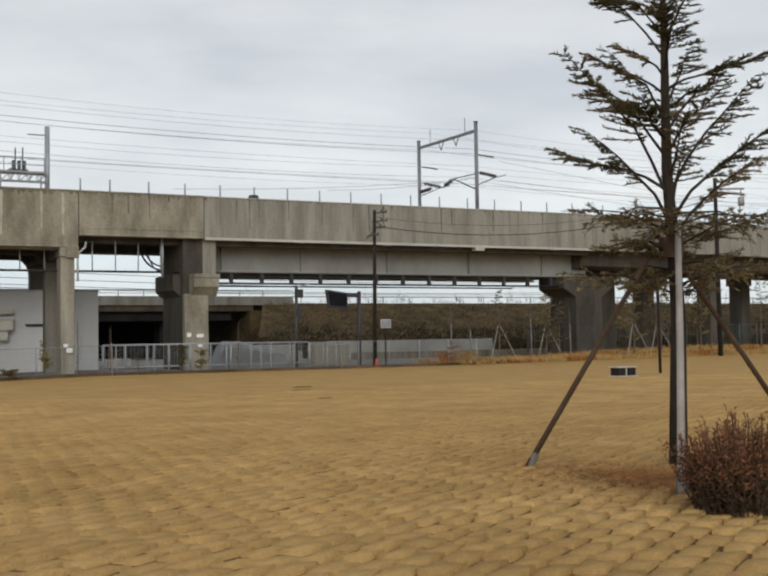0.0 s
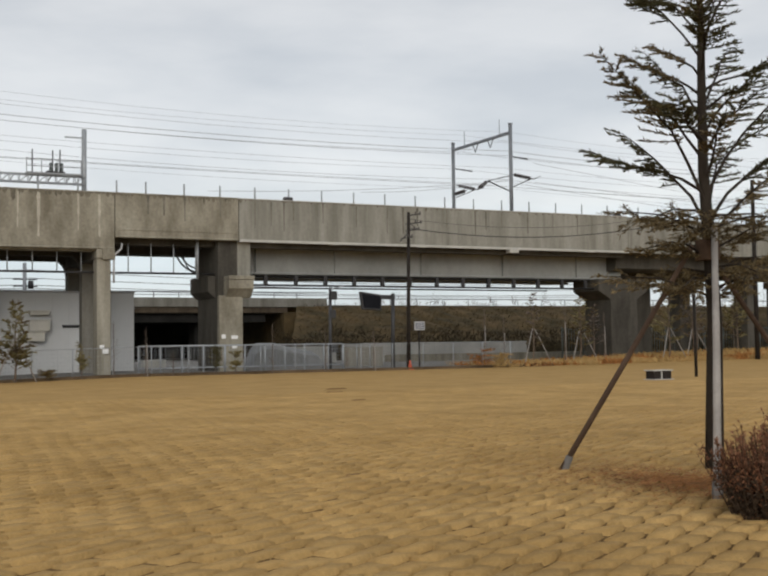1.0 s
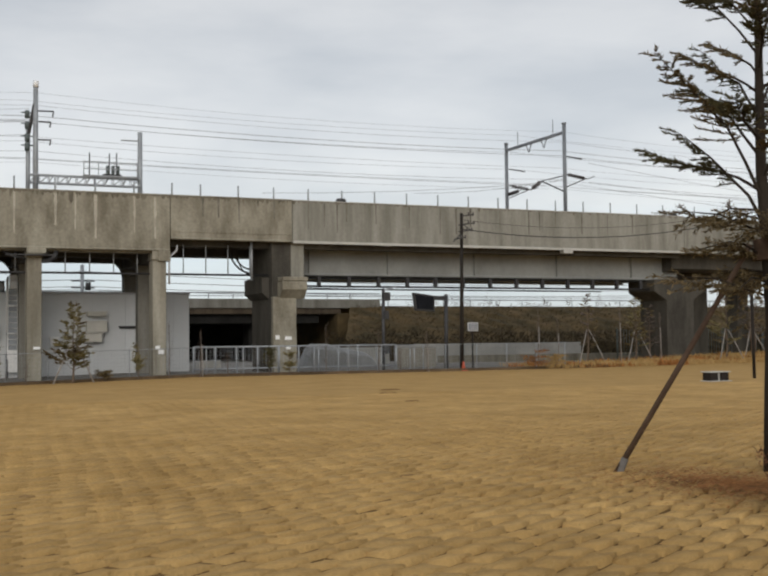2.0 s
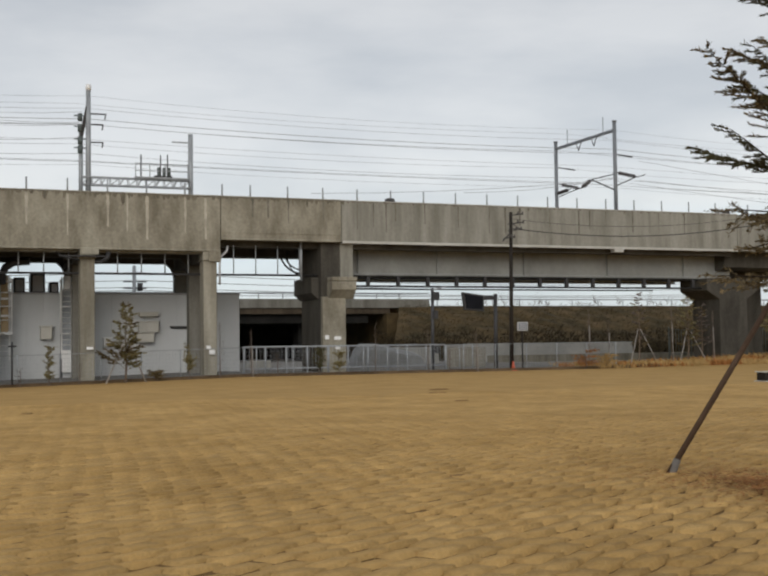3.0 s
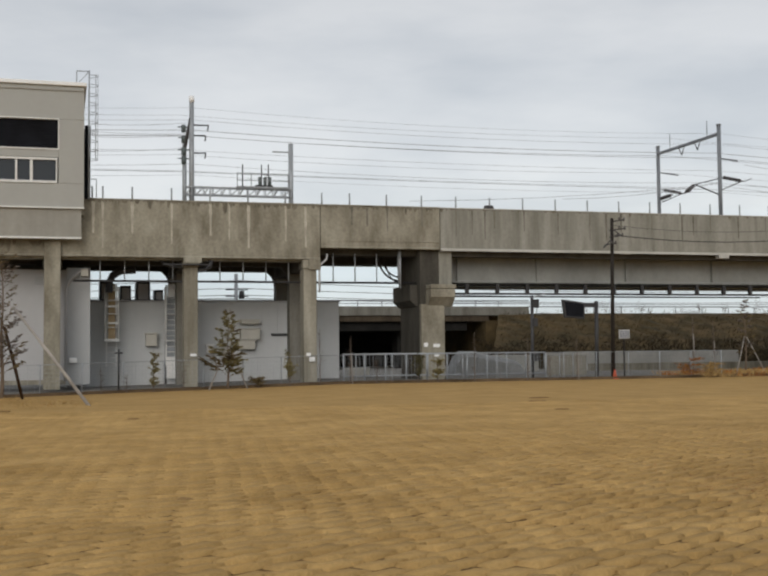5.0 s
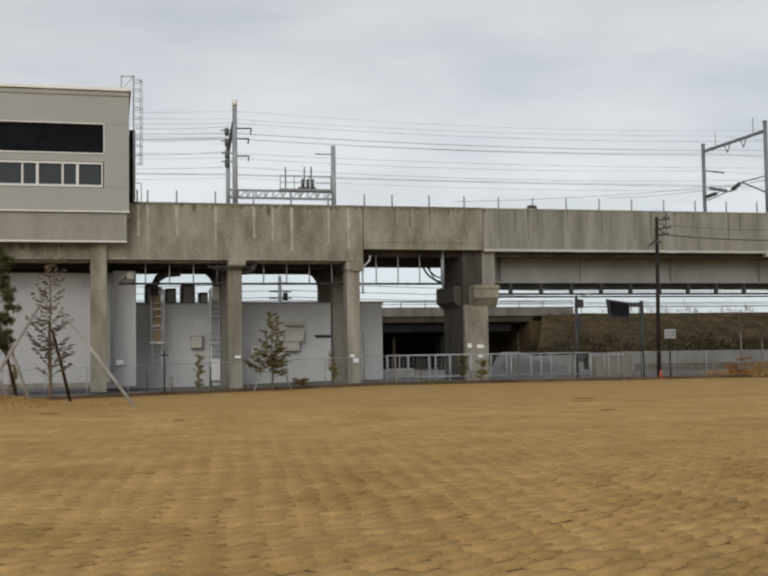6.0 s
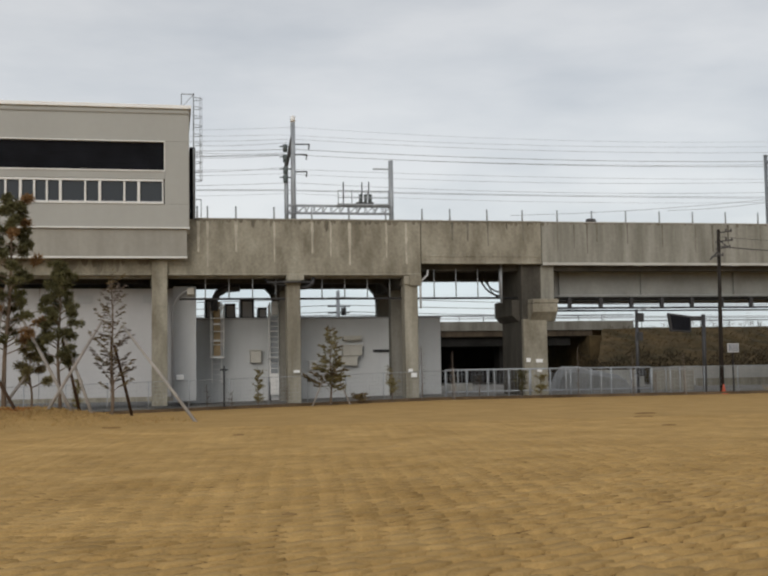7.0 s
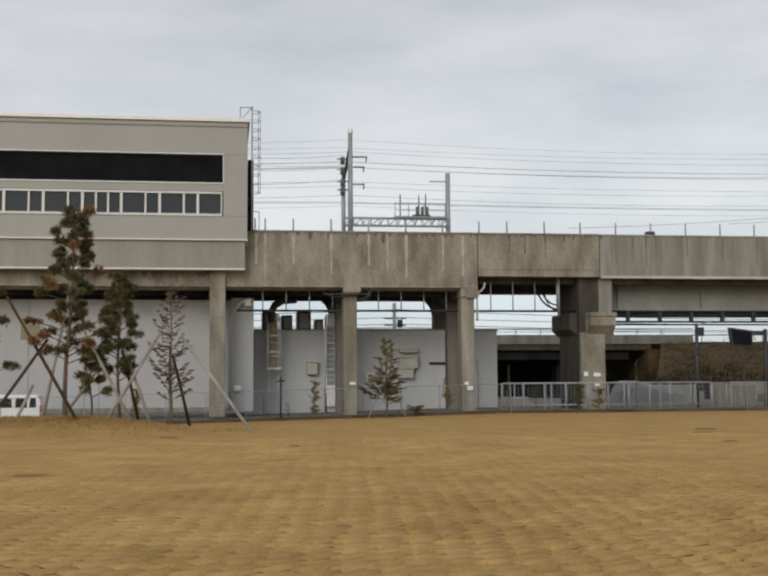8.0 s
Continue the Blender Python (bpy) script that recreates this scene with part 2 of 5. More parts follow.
def part(name, bm, material, parent, label="", bevel=0.0, smooth=False):
    """Links a bmesh, drawn in world places, as one mesh under a thing or a part."""
    bmesh.ops.translate(bm, verts=bm.verts, vec=-base(parent))
    me = bpy.data.meshes.new(name)
    bm.to_mesh(me)
    bm.free()
    me.materials.append(material)
    if smooth:
        for p in me.polygons:
            p.use_smooth = True
    ob = new(name, me)
    ob.parent = parent
    if bevel:
        md = ob.modifiers.new("edge", "BEVEL")
        md.width, md.segments, md.limit_method = bevel, 2, "ANGLE"
    if label:
        tagged(ob, label)
    return ob


def box_part(name, dims, material, parent, label="", bevel=0.0):
    bm = bmesh.new()
    bx(bm, *dims)
    return part(name, bm, material, parent, label, bevel)


def rod_part(name, p, q, r, material, parent, label="", r1=None, n=8):
    bm = bmesh.new()
    rod(bm, p, q, r, r1, n)
    return part(name, bm, material, parent, label, 0, True)


def solid(name, bm, material, label, category, group="", kind="", bevel=0.0):
    """A thing of one mesh."""
    me = bpy.data.meshes.new(name)
    bm.to_mesh(me)
    bm.free()
    me.materials.append(material)
    ob = new(name, me)
    if bevel:
        md = ob.modifiers.new("edge", "BEVEL")
        md.width, md.segments, md.limit_method = bevel, 2, "ANGLE"
    return tagged(ob, label, category, group, kind)


# ---- ground ----
def ground_z(x, y):
    """Level lawn with a low mound under the staked trees by the station, a soft bank at the far edge and a fall to the yard."""
    z = 0.52 * math.exp(-((max(abs(x + 7.0) - 2.2, 0) / 3.0) ** 2 + ((y - 40.2) / (2.6 if y < 40.2 else 1.5)) ** 2))
    z += 0.6 * math.exp(-(((x - 60) / 15) ** 2 + ((y - 63) / 5.0) ** 2))
    fall = min(max((y - 44) / 12, 0), 1)
    return z - 0.022 * max(0.0, 14 - x) * fall * (1 if x > -40 else 0) - 0.05 * fall


bm = bmesh.new()
xs = [-3000, -600, -150, -60] + [-40 + 2.0 * i for i in range(66)] + [100, 140, 220, 600, 3000]
ys = [-3000, -600, -150, -40, -12] + [-4 + 2.0 * i for i in range(46)] + [95, 120, 160, 300, 800, 3000]
grid = [[bm.verts.new((x, y, ground_z(x, y) if abs(x) < 130 and 0 < y < 300 else 0.0)) for x in xs] for y in ys]
for j in range(len(ys) - 1):
    for i in range(len(xs) - 1):
        bm.faces.new((grid[j][i], grid[j][i + 1], grid[j + 1][i + 1], grid[j + 1][i]))
ground = solid("ground", bm, GRASS, "wide lawn of dry straw-coloured winter turf", "lawn", kind="structure")
for p in ground.data.polygons:
    p.use_smooth = True



BARE = [(-3.48, 21.32, 0.43, 0.15), (-1.7, 34.79, 0.33, 0.19), (15.84, 36.0, 0.47, 0.2), (13.35, 28.8, 0.28, 0.18), (5.84, 12.79, 0.14, 0.13), (1.36, 13.06, 0.12, 0.13), (1.75, 29.45, 0.18, 0.18), (14.79, 33.75, 0.35, 0.25)]


def strip(x0, x1, y0, y1, lift, step=2.0):
    """A slab that follows the ground, lifted above it."""
    bm = bmesh.new()
    n = max(1, int((x1 - x0) / step))
    m = max(1, int((y1 - y0) / 6))
    rows = []
    for j in range(m + 1):
        y = y0 + (y1 - y0) * j / m
        rows.append([(bm.verts.new((x0 + (x1 - x0) * i / n, y, ground_z(x0 + (x1 - x0) * i / n, y) + lift)), bm.verts.new((x0 + (x1 - x0) * i / n, y, -1.6))) for i in range(n + 1)])
    for j in range(m):
        for i in range(n):
            bm.faces.new((rows[j][i][0], rows[j][i + 1][0], rows[j + 1][i + 1][0], rows[j + 1][i][0]))
    for i in range(n):
        bm.faces.new((rows[0][i][1], rows[0][i + 1][1], rows[0][i + 1][0], rows[0][i][0]))
    return bm


solid("road", strip(-38, 40.5, 59.2, 113, 0.035), ASPH, "grey asphalt yard and road under the viaduct", "road", kind="structure")
solid("pavement", strip(40.5, 130, 74, 90, 0.03), ASPH, "grey asphalt road beyond the dry bank", "road", kind="structure")
solid("kerb", strip(-38, 40, 58.45, 58.75, 0.12), CONC_SHADE, "low concrete edging between lawn and yard", "kerb", kind="structure")
solid("planting_strip", strip(-38, 40, 57.6, 58.45, 0.14), EARTH, "strip of dark bare earth along the fence", "planting strip", kind="structure")


# ---- railway viaduct ----
YF = 62.0          # outer face of the parapet
TOP = 9.95
viaduct = thing("railway_viaduct", (21.2, YF, 0), "long elevated railway viaduct of weathered concrete with a grey girder span", "viaduct")


def edge_section(name, x0, x1, zb, material, label=""):
    """Parapet and slab edge in one profile, with a drip lip at its foot."""
    bm = bmesh.new()
    prism(bm, [(YF, TOP), (YF, zb + 0.10), (YF - 0.05, zb + 0.08), (YF - 0.05, zb), (YF + 0.55, zb), (YF + 0.55, 8.2), (YF + 0.28, 8.3), (YF + 0.28, TOP)], "x", x0, x1)
    return part(name, bm, material, viaduct, label, 0.02)


edge_section("parapet", -40.0, 14.03, 6.85, CONC_OLD, "stained brownish concrete parapet beam")
edge_section("parapet", 14.07, 21.18, 7.52, CONC_OLD, "stained brownish concrete parapet with a ledge line")
edge_section("parapet", 21.22, 49.3, 7.52, CONC_NEW, "lighter grey concrete parapet")
box_part("ledge", (14.1, 21.1, YF - 0.03, YF + 0.1, 7.93, 8.0), CONC_OLD, viaduct)
# The deck's colour is darkened for the shade on its underside.
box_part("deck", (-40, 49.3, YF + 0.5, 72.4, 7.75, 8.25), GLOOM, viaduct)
box_part("rear_parapet", (-40, 49.3, 72.4, 72.7, 7.3, 9.7), CONC_NEW, viaduct)
box_part("coping", (-40, 21.18, YF - 0.03, YF + 0.31, TOP + 0.004, TOP + 0.06), CONC_SHADE, viaduct)
box_part("coping", (21.22, 49.3, YF - 0.03, YF + 0.31, TOP + 0.004, TOP + 0.05), CONC_PALE, viaduct)

# the viaduct bends away past the tall pier
BEND = [(49.34, 62.0)]
for k in range(6):
    a = radians(5 + 3.0 * k)
    BEND.append((BEND[-1][0] + 13 * math.cos(a), BEND[-1][1] + 13 * math.sin(a)))
for (xa, ya), (xb, yb) in zip(BEND, BEND[1:]):
    ln, a = math.hypot(xb - xa, yb - ya), math.atan2(yb - ya, xb - xa)
    # Girders and columns at the bend carry shade as a dark base colour.
    for nm, prof, mt in (("parapet", [(0, TOP), (0, 7.6), (-0.05, 7.58), (-0.05, 7.5), (0.55, 7.5), (0.55, 8.2), (0.28, 8.3), (0.28, TOP)], CONC_NEW),
                         ("deck", [(0.5, 8.25), (0.5, 7.75), (10.4, 7.75), (10.4, 8.25)], CONC_SHADE),
                         ("rear_parapet", [(10.4, 9.7), (10.4, 7.3), (10.7, 7.3), (10.7, 9.7)], CONC_NEW),
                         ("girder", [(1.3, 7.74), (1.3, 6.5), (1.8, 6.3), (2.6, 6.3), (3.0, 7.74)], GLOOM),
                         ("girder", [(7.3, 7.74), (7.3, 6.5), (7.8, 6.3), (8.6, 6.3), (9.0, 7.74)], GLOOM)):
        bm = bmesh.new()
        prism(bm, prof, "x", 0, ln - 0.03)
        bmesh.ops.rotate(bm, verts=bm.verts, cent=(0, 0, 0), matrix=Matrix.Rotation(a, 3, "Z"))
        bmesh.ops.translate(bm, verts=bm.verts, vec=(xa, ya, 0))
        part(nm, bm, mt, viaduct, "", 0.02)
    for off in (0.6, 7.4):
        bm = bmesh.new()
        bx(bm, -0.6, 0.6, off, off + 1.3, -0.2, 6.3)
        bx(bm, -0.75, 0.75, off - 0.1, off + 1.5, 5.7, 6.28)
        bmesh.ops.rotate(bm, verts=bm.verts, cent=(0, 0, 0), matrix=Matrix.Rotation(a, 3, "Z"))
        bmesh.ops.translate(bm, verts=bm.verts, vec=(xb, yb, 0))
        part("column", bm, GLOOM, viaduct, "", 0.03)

# drip brackets under the lip
for x, z0, z1, w in ((6.88, 6.58, 6.86, 0.5), (13.70, 6.28, 6.86, 0.34), (39.98, 7.25, 7.53, 0.35)):
    box_part("bracket", (x - w, x + w, YF - 0.09, YF + 0.4, z0, z1), CONC_PALE if x > 30 else CONC_OLD, viaduct, "", 0.02)
for x in (27.3, 33.3, 46.2):
    box_part("bracket", (x - 0.3, x + 0.3, YF - 0.08, YF + 0.4, 7.44, 7.53), CONC_PALE, viaduct, "", 0.015)

# cross beams and longitudinal beams with curved haunches over the frame columns; dark tones stand for under-deck shade
COLS = (-0.48, 6.8, 13.46)


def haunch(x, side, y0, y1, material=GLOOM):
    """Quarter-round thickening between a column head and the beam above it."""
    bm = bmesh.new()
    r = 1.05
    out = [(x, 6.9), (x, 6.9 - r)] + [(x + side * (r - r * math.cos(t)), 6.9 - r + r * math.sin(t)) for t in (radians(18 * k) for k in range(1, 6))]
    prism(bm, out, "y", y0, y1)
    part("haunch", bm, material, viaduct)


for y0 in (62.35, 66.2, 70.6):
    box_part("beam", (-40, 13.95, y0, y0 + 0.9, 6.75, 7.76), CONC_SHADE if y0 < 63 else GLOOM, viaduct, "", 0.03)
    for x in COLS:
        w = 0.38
        # Rear columns take the darker copy: shade by colour.
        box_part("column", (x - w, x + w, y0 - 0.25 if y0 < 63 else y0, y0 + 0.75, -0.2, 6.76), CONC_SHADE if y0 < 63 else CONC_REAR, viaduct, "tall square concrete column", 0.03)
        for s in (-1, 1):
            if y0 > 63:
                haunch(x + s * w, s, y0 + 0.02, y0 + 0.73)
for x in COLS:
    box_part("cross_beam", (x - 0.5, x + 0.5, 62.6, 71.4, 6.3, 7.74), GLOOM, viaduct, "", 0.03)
    if x > 0:
        box_part("column_head", (x - 0.42, x + 0.42, 61.98, 63.0, 6.35, 6.84), CONC_SHADE, viaduct, "", 0.03)
    else:
        box_part("column", (x - 0.42, x + 0.42, 61.7, 62.09, -0.2, 7.68), CONC_OLD, viaduct, "tall square concrete column", 0.03)
box_part("beam", (14.0, 21.0, 63.0, 64.0, 7.2, 7.76), GLOOM, viaduct, "", 0.03)
box_part("beam", (14.0, 21.0, 69.5, 70.6, 7.2, 7.76), GLOOM, viaduct, "", 0.03)

# the stepped pier where slab and girder meet
bm = bmesh.new()
bx(bm, 20.0, 21.42, 62.0, 62.4, -0.2, 4.35)
part("pier_shaft", bm, CONC_OLD, viaduct, "broad concrete pier shaft with small notices", 0.04)
bm = bmesh.new()
prism(bm, [(61.45, 5.22), (61.45, 4.74), (62.05, 4.22), (62.5, 4.22), (62.5, 5.22)], "x", 20.40, 21.90)
part("pier_cap", bm, CONC_OLD, viaduct, "", 0.03)
box_part("pier_head", (20.42, 21.96, 61.45, 62.5, 5.24, 5.48), CONC_OLD, viaduct, "", 0.03)
box_part("bearing_block", (21.22, 22.02, 62.35, 63.9, 5.47, 7.5), CONC_NEW, viaduct, "", 0.03)
# Pier wall and corbel have their shade painted in as darker concrete.
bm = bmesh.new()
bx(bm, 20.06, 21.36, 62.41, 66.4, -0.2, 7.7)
part("pier_wall", bm, GLOOM, viaduct, "rear wall of the pier, toned dark for its shade", 0.04)
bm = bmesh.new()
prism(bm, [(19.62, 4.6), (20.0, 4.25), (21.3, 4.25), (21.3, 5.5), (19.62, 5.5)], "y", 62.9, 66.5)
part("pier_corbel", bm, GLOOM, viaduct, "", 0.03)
for x in (18.95, 20.5):
    rod_part("drain_pipe", (x, 62.75, 5.3 if x < 20 else 5.5), (x, 62.75, 7.6), 0.08, GALV, viaduct)

# girder span
for y0 in (64.1, 67.4, 70.6):
    bm = bmesh.new()
    prism(bm, [(y0 + 0.18, 7.74), (y0 + 0.18, 5.88), (y0, 5.86), (y0, 5.74), (y0 + 0.9, 5.74), (y0 + 0.9, 5.86), (y0 + 0.72, 5.88), (y0 + 0.72, 7.74)], "x", 22.2, 50.4)
    g = part("girder", bm, GIRDER, viaduct, "long grey box girder", 0.01)
    if y0 < 65:
        for x in (23.0, 28.2, 34.3, 40.5, 46.5):
            box_part("stiffener", (x - 0.03, x + 0.03, y0 - 0.02, y0 + 0.2, 5.87, 7.7), GIRDER, g)
# Added dark strip that paints the shadow band below the lip.
box_part("slab_rib", (22.1, 49.28, 62.6, 63.2, 7.18, 7.74), GLOOM, viaduct, "dark strip standing for the shadow under the slab edge")
# Extra flange, coloured black to give the dark line of the soffit's shade.
box_part("bottom_flange", (22.2, 50.4, 63.98, 65.1, 5.60, 5.73), UNDERDARK, viaduct, "bottom flange coloured black for the girder's shaded soffit")
# Dark sheet added between the girders in place of under-deck shade.
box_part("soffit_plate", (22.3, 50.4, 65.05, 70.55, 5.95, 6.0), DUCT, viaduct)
box_part("pale_lip", (21.24, 49.28, YF - 0.06, YF + 0.2, 7.46, 7.6), CONC_PALE, viaduct, "pale drip edge")

# hammer-head pier at the bend, its shade put into a darker concrete colour
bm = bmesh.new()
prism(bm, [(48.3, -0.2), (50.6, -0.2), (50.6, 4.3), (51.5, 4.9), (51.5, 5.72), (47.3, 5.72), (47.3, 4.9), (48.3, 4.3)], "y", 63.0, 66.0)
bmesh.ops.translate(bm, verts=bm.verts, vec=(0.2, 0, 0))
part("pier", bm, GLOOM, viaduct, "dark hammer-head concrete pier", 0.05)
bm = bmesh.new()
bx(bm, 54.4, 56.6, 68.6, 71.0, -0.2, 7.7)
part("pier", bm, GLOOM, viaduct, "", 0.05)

# steel posts along the parapet, with the pale streaks below them
POSTS = [3.65 + 2.105 * k for k in range(-3, 6)] + [15.8] + [18.0 + 2.12 * k for k in range(15)] + [2.1]
for x in POSTS:
    rod_part("parapet_post", (x, YF + 0.14, 9.9), (x, YF + 0.14, 10.68), 0.045, GALV, viaduct, "", None, 6)
for (xa, ya), (xb, yb) in zip(BEND, BEND[1:]):
    for k in range(6):
        u = (k + 0.5) / 6
        rod_part("parapet_post", (xa + (xb - xa) * u, ya + (yb - ya) * u + 0.14, 9.9), (xa + (xb - xa) * u, ya + (yb - ya) * u + 0.14, 10.68), 0.045, GALV, viaduct, "", None, 6)
rs0 = random.Random(2)
for x in (3.65, 5.75, 7.86, 8.9, 9.97, 12.07, 13.2, 2.1, 1.6):
    w, z0 = rs0.uniform(0.05, 0.09), rs0.uniform(7.35, 8.2)
    left, right = [], []
    for k in range(9):
        z = 9.86 + (z0 - 9.86) * k / 8
        ww = w * (1.15 - 0.5 * k / 8) * rs0.uniform(0.7, 1.2)
        left.append((x - ww + rs0.uniform(-0.012, 0.012), z))
        right.append((x + ww + rs0.uniform(-0.012, 0.012), z - 0.05))
    bm = bmesh.new()
    prism(bm, left + right[::-1], "y", YF - 0.004, YF + 0.05)
    part("lime_streak", bm, STAIN, viaduct, "pale lime streak")
rs = random.Random(4)
for x in (22.2, 23.2, 24.0, 24.6, 26.5, 28.7, 30.8, 31.9, 32.9, 35.0, 37.1, 37.9, 39.1, 41.1, 43.1, 45.1, 15.9, 18.0, 20.1, 16.8):
    z0 = rs.uniform(8.1, 8.9)
    w = rs.uniform(0.03, 0.08)
    bm = bmesh.new()
    prism(bm, [(x - w, 9.9), (x + w, 9.9), (x + w * 0.5, z0), (x - w * 0.5, z0)], "y", YF - 0.004, YF + 0.05)
    part("damp_streak", bm, DARKSTAIN, viaduct, "dark damp streak")
verts, faces = [], []
x = 1.3
while x < 49:
    w = rs.uniform(0.08, 0.34)
    d = (rs.uniform(0.12, 0.7) if x < 21.2 else rs.uniform(0.05, 0.32)) * (0.95 if rs.random() < 0.12 else 0.42)
    o = len(verts)
    verts += [(x - 21.2, -0.003, 9.945), (x + w - 21.2, -0.003, 9.945), (x + w * rs.uniform(0.6, 1.0) - 21.2, -0.003, 9.945 - d * rs.uniform(0.5, 0.9)), (x + w * rs.uniform(0.3, 0.6) - 21.2, -0.003, 9.945 - d), (x + w * 0.1 - 21.2, -0.003, 9.945 - d * rs.uniform(0.4, 0.8))]
    faces.append(tuple(range(o, o + 5)))
    x += w * rs.uniform(0.7, 1.5) if x < 21.2 else w * rs.uniform(1.0, 2.6)
for k in range(24):
    x, w = rs.uniform(-8.5, -1.2), rs.uniform(0.2, 0.6)
    d = rs.uniform(0.25, 0.8) * (1.0 if -6.5 < x < -2 else 0.5)
    o, lv = len(verts), -0.003 - 0.0002 * k
    verts += [(x - 21.2, lv, 7.69), (x + w - 21.2, lv, 7.69), (x + w * 0.8 - 21.2, lv, 7.69 - d * 0.7), (x + w * 0.45 - 21.2, lv, 7.69 - d), (x + w * 0.15 - 21.2, lv, 7.69 - d * 0.6)]
    faces.append(tuple(range(o, o + 5)))
me = bpy.data.meshes.new("weather_stain")
me.from_pydata(verts, [], faces)
me.materials.append(MIDSTAIN)
st = new("weather_stain", me)
st.parent = viaduct
tagged(st, "dark ragged weather stains below the coping", kind="stuff")
for x in (24.3, 48.5):
    bm = bmesh.new()
    prism(bm, [(x - 0.3, 10.0), (x + 0.3, 10.0), (x + 0.22, 10.2), (x - 0.22, 10.2)], "y", YF + 0.0, YF + 0.3)
    part("cable_box", bm, DUCT, viaduct)

# small notices on columns and pier
for x, z, w, h, y in ((13.5, 1.25, 0.16, 0.12, 61.85), (13.3, 1.5, 0.12, 0.1, 61.85), (20.9, 1.95, 0.2, 0.1, 61.99), (20.25, 2.0, 0.12, 0.12, 61.99), (20.9, 1.4, 0.15, 0.09, 61.99), (6.9, 1.55, 0.17, 0.07, 61.85)):
    box_part("notice", (x - w, x + w, y - 0.015, y + 0.02, z - h, z + h), WHITE, viaduct, "small white notice plate")

# pipe hung under the deck, with its hangers
pipe = thing("service_pipe", (14, 62.9, 5.0), "long thin dark pipe hung under the viaduct deck", "pipe")
for y, z, xa, xb in ((62.95, 5.62, 0.6, 20.0), (63.6, 5.05, 22.0, 48.5)):
    rod_part("pipe", (xa, y, z), (xb, y, z), 0.06, DARKM, pipe)
for x in [2.0 + 1.3 * k for k in range(14)]:
    rod_part("hanger", (x, 62.95, 5.6), (x, 62.95, 6.9 if x < 14 else 7.3), 0.035, GALV, pipe, "", None, 5)
for x in [23.4 + 1.95 * k for k in range(13)]:
    box_part("hanger", (x - 0.1, x + 0.1, 63.5, 63.7, 5.1, 5.66), DARKM, pipe)
far_pipe = thing("service_pipe", (14, 70, 5.0), "second dark pipe under the far side of the deck", "pipe")
rod_part("pipe", (22, 70.0, 5.2), (48, 70.0, 5.2), 0.05, DARKM, far_pipe)
bm = bmesh.new()
for k, (x0, drop, r) in enumerate(((18.55, 1.45, 0.055), (18.85, 1.2, 0.045), (19.05, 1.55, 0.035))):
    tube(bm, [(x0 + (20.0 - x0) * (1 - math.cos(u * 1.57)), 65.9 + 0.12 * k, 7.35 - drop * math.sin(u * 1.57)) for u in (0, 0.15, 0.3, 0.45, 0.6, 0.75, 0.9, 1.0)], r, 6)
solid("loose_cables", bm, DARKM, "dark cable loops hanging from the deck beside the pier", "cable")


# ---- station building on the viaduct ----
station = thing("station_building", (-10, 61, 7), "cream metal-clad station building with a window strip over the tracks", "station building")
X1, X0 = 1.1, -34.0
box_part("upper_wall", (X0, X1, 61.0, 61.3, 13.98, 15.76), CLAD, station, "", 0.02)
box_part("upper_wall", (-0.20, X1, 61.0, 61.3, 10.6, 13.98), CLAD, station, "", 0.02)
box_part("upper_wall", (X0, -0.2, 61.0, 61.3, 11.96, 12.42), CLAD, station)
box_part("upper_wall", (X0, X1, 61.0, 61.3, 9.36, 10.6), CLAD, station, "", 0.02)
box_part("side_wall", (X1 - 0.3, X1, 61.3, 73.0, 9.36, 15.76), CLAD, station)
box_part("rear_wall", (X0, X1, 73.0, 73.3, 7.7, 15.76), CLAD, station)
box_part("roof", (X0, X1 + 0.12, 60.85, 73.4, 15.77, 15.98), WHITE, station, "pale flat roof edge", 0.03)
box_part("floor_slab", (X0, X1, 61.3, 73.0, 9.0, 9.35), CONC_SHADE, station)
box_part("band", (X0, X1 + 0.01, 60.94, 61.2, 15.50, 15.56), CLAD_LOW, station)
box_part("white_sill", (X0, X1 + 0.02, 60.93, 61.2, 9.28, 9.36), TRIMW, station)
box_part("lower_fascia", (X0, X1 - 0.12, 61.12, 61.6, 7.80, 9.27), CLAD_LOW, station, "stained lower cladding", 0.02)
box_part("drip_edge", (X0, X1 - 0.12, 61.06, 61.5, 7.70, 7.795), TRIMW, station)
# recessed dark louvre band
lou = box_part("louvre", (X0, -0.22, 61.20, 61.28, 12.42, 13.97), BLACKP, station, "long black louvre band")
for k in range(11):
    box_part("slat", (X0, -0.24, 61.165, 61.195, 12.46 + 0.136 * k, 12.50 + 0.136 * k), BLACKP, lou)
box_part("trim", (X0, -0.18, 60.95, 61.3, 12.36, 12.43), TRIMW, station)
box_part("trim", (X0, -0.18, 60.95, 61.3, 13.96, 14.02), TRIMW, station)
box_part("trim", (-0.23, -0.17, 60.95, 61.3, 12.43, 13.96), TRIMW, station)
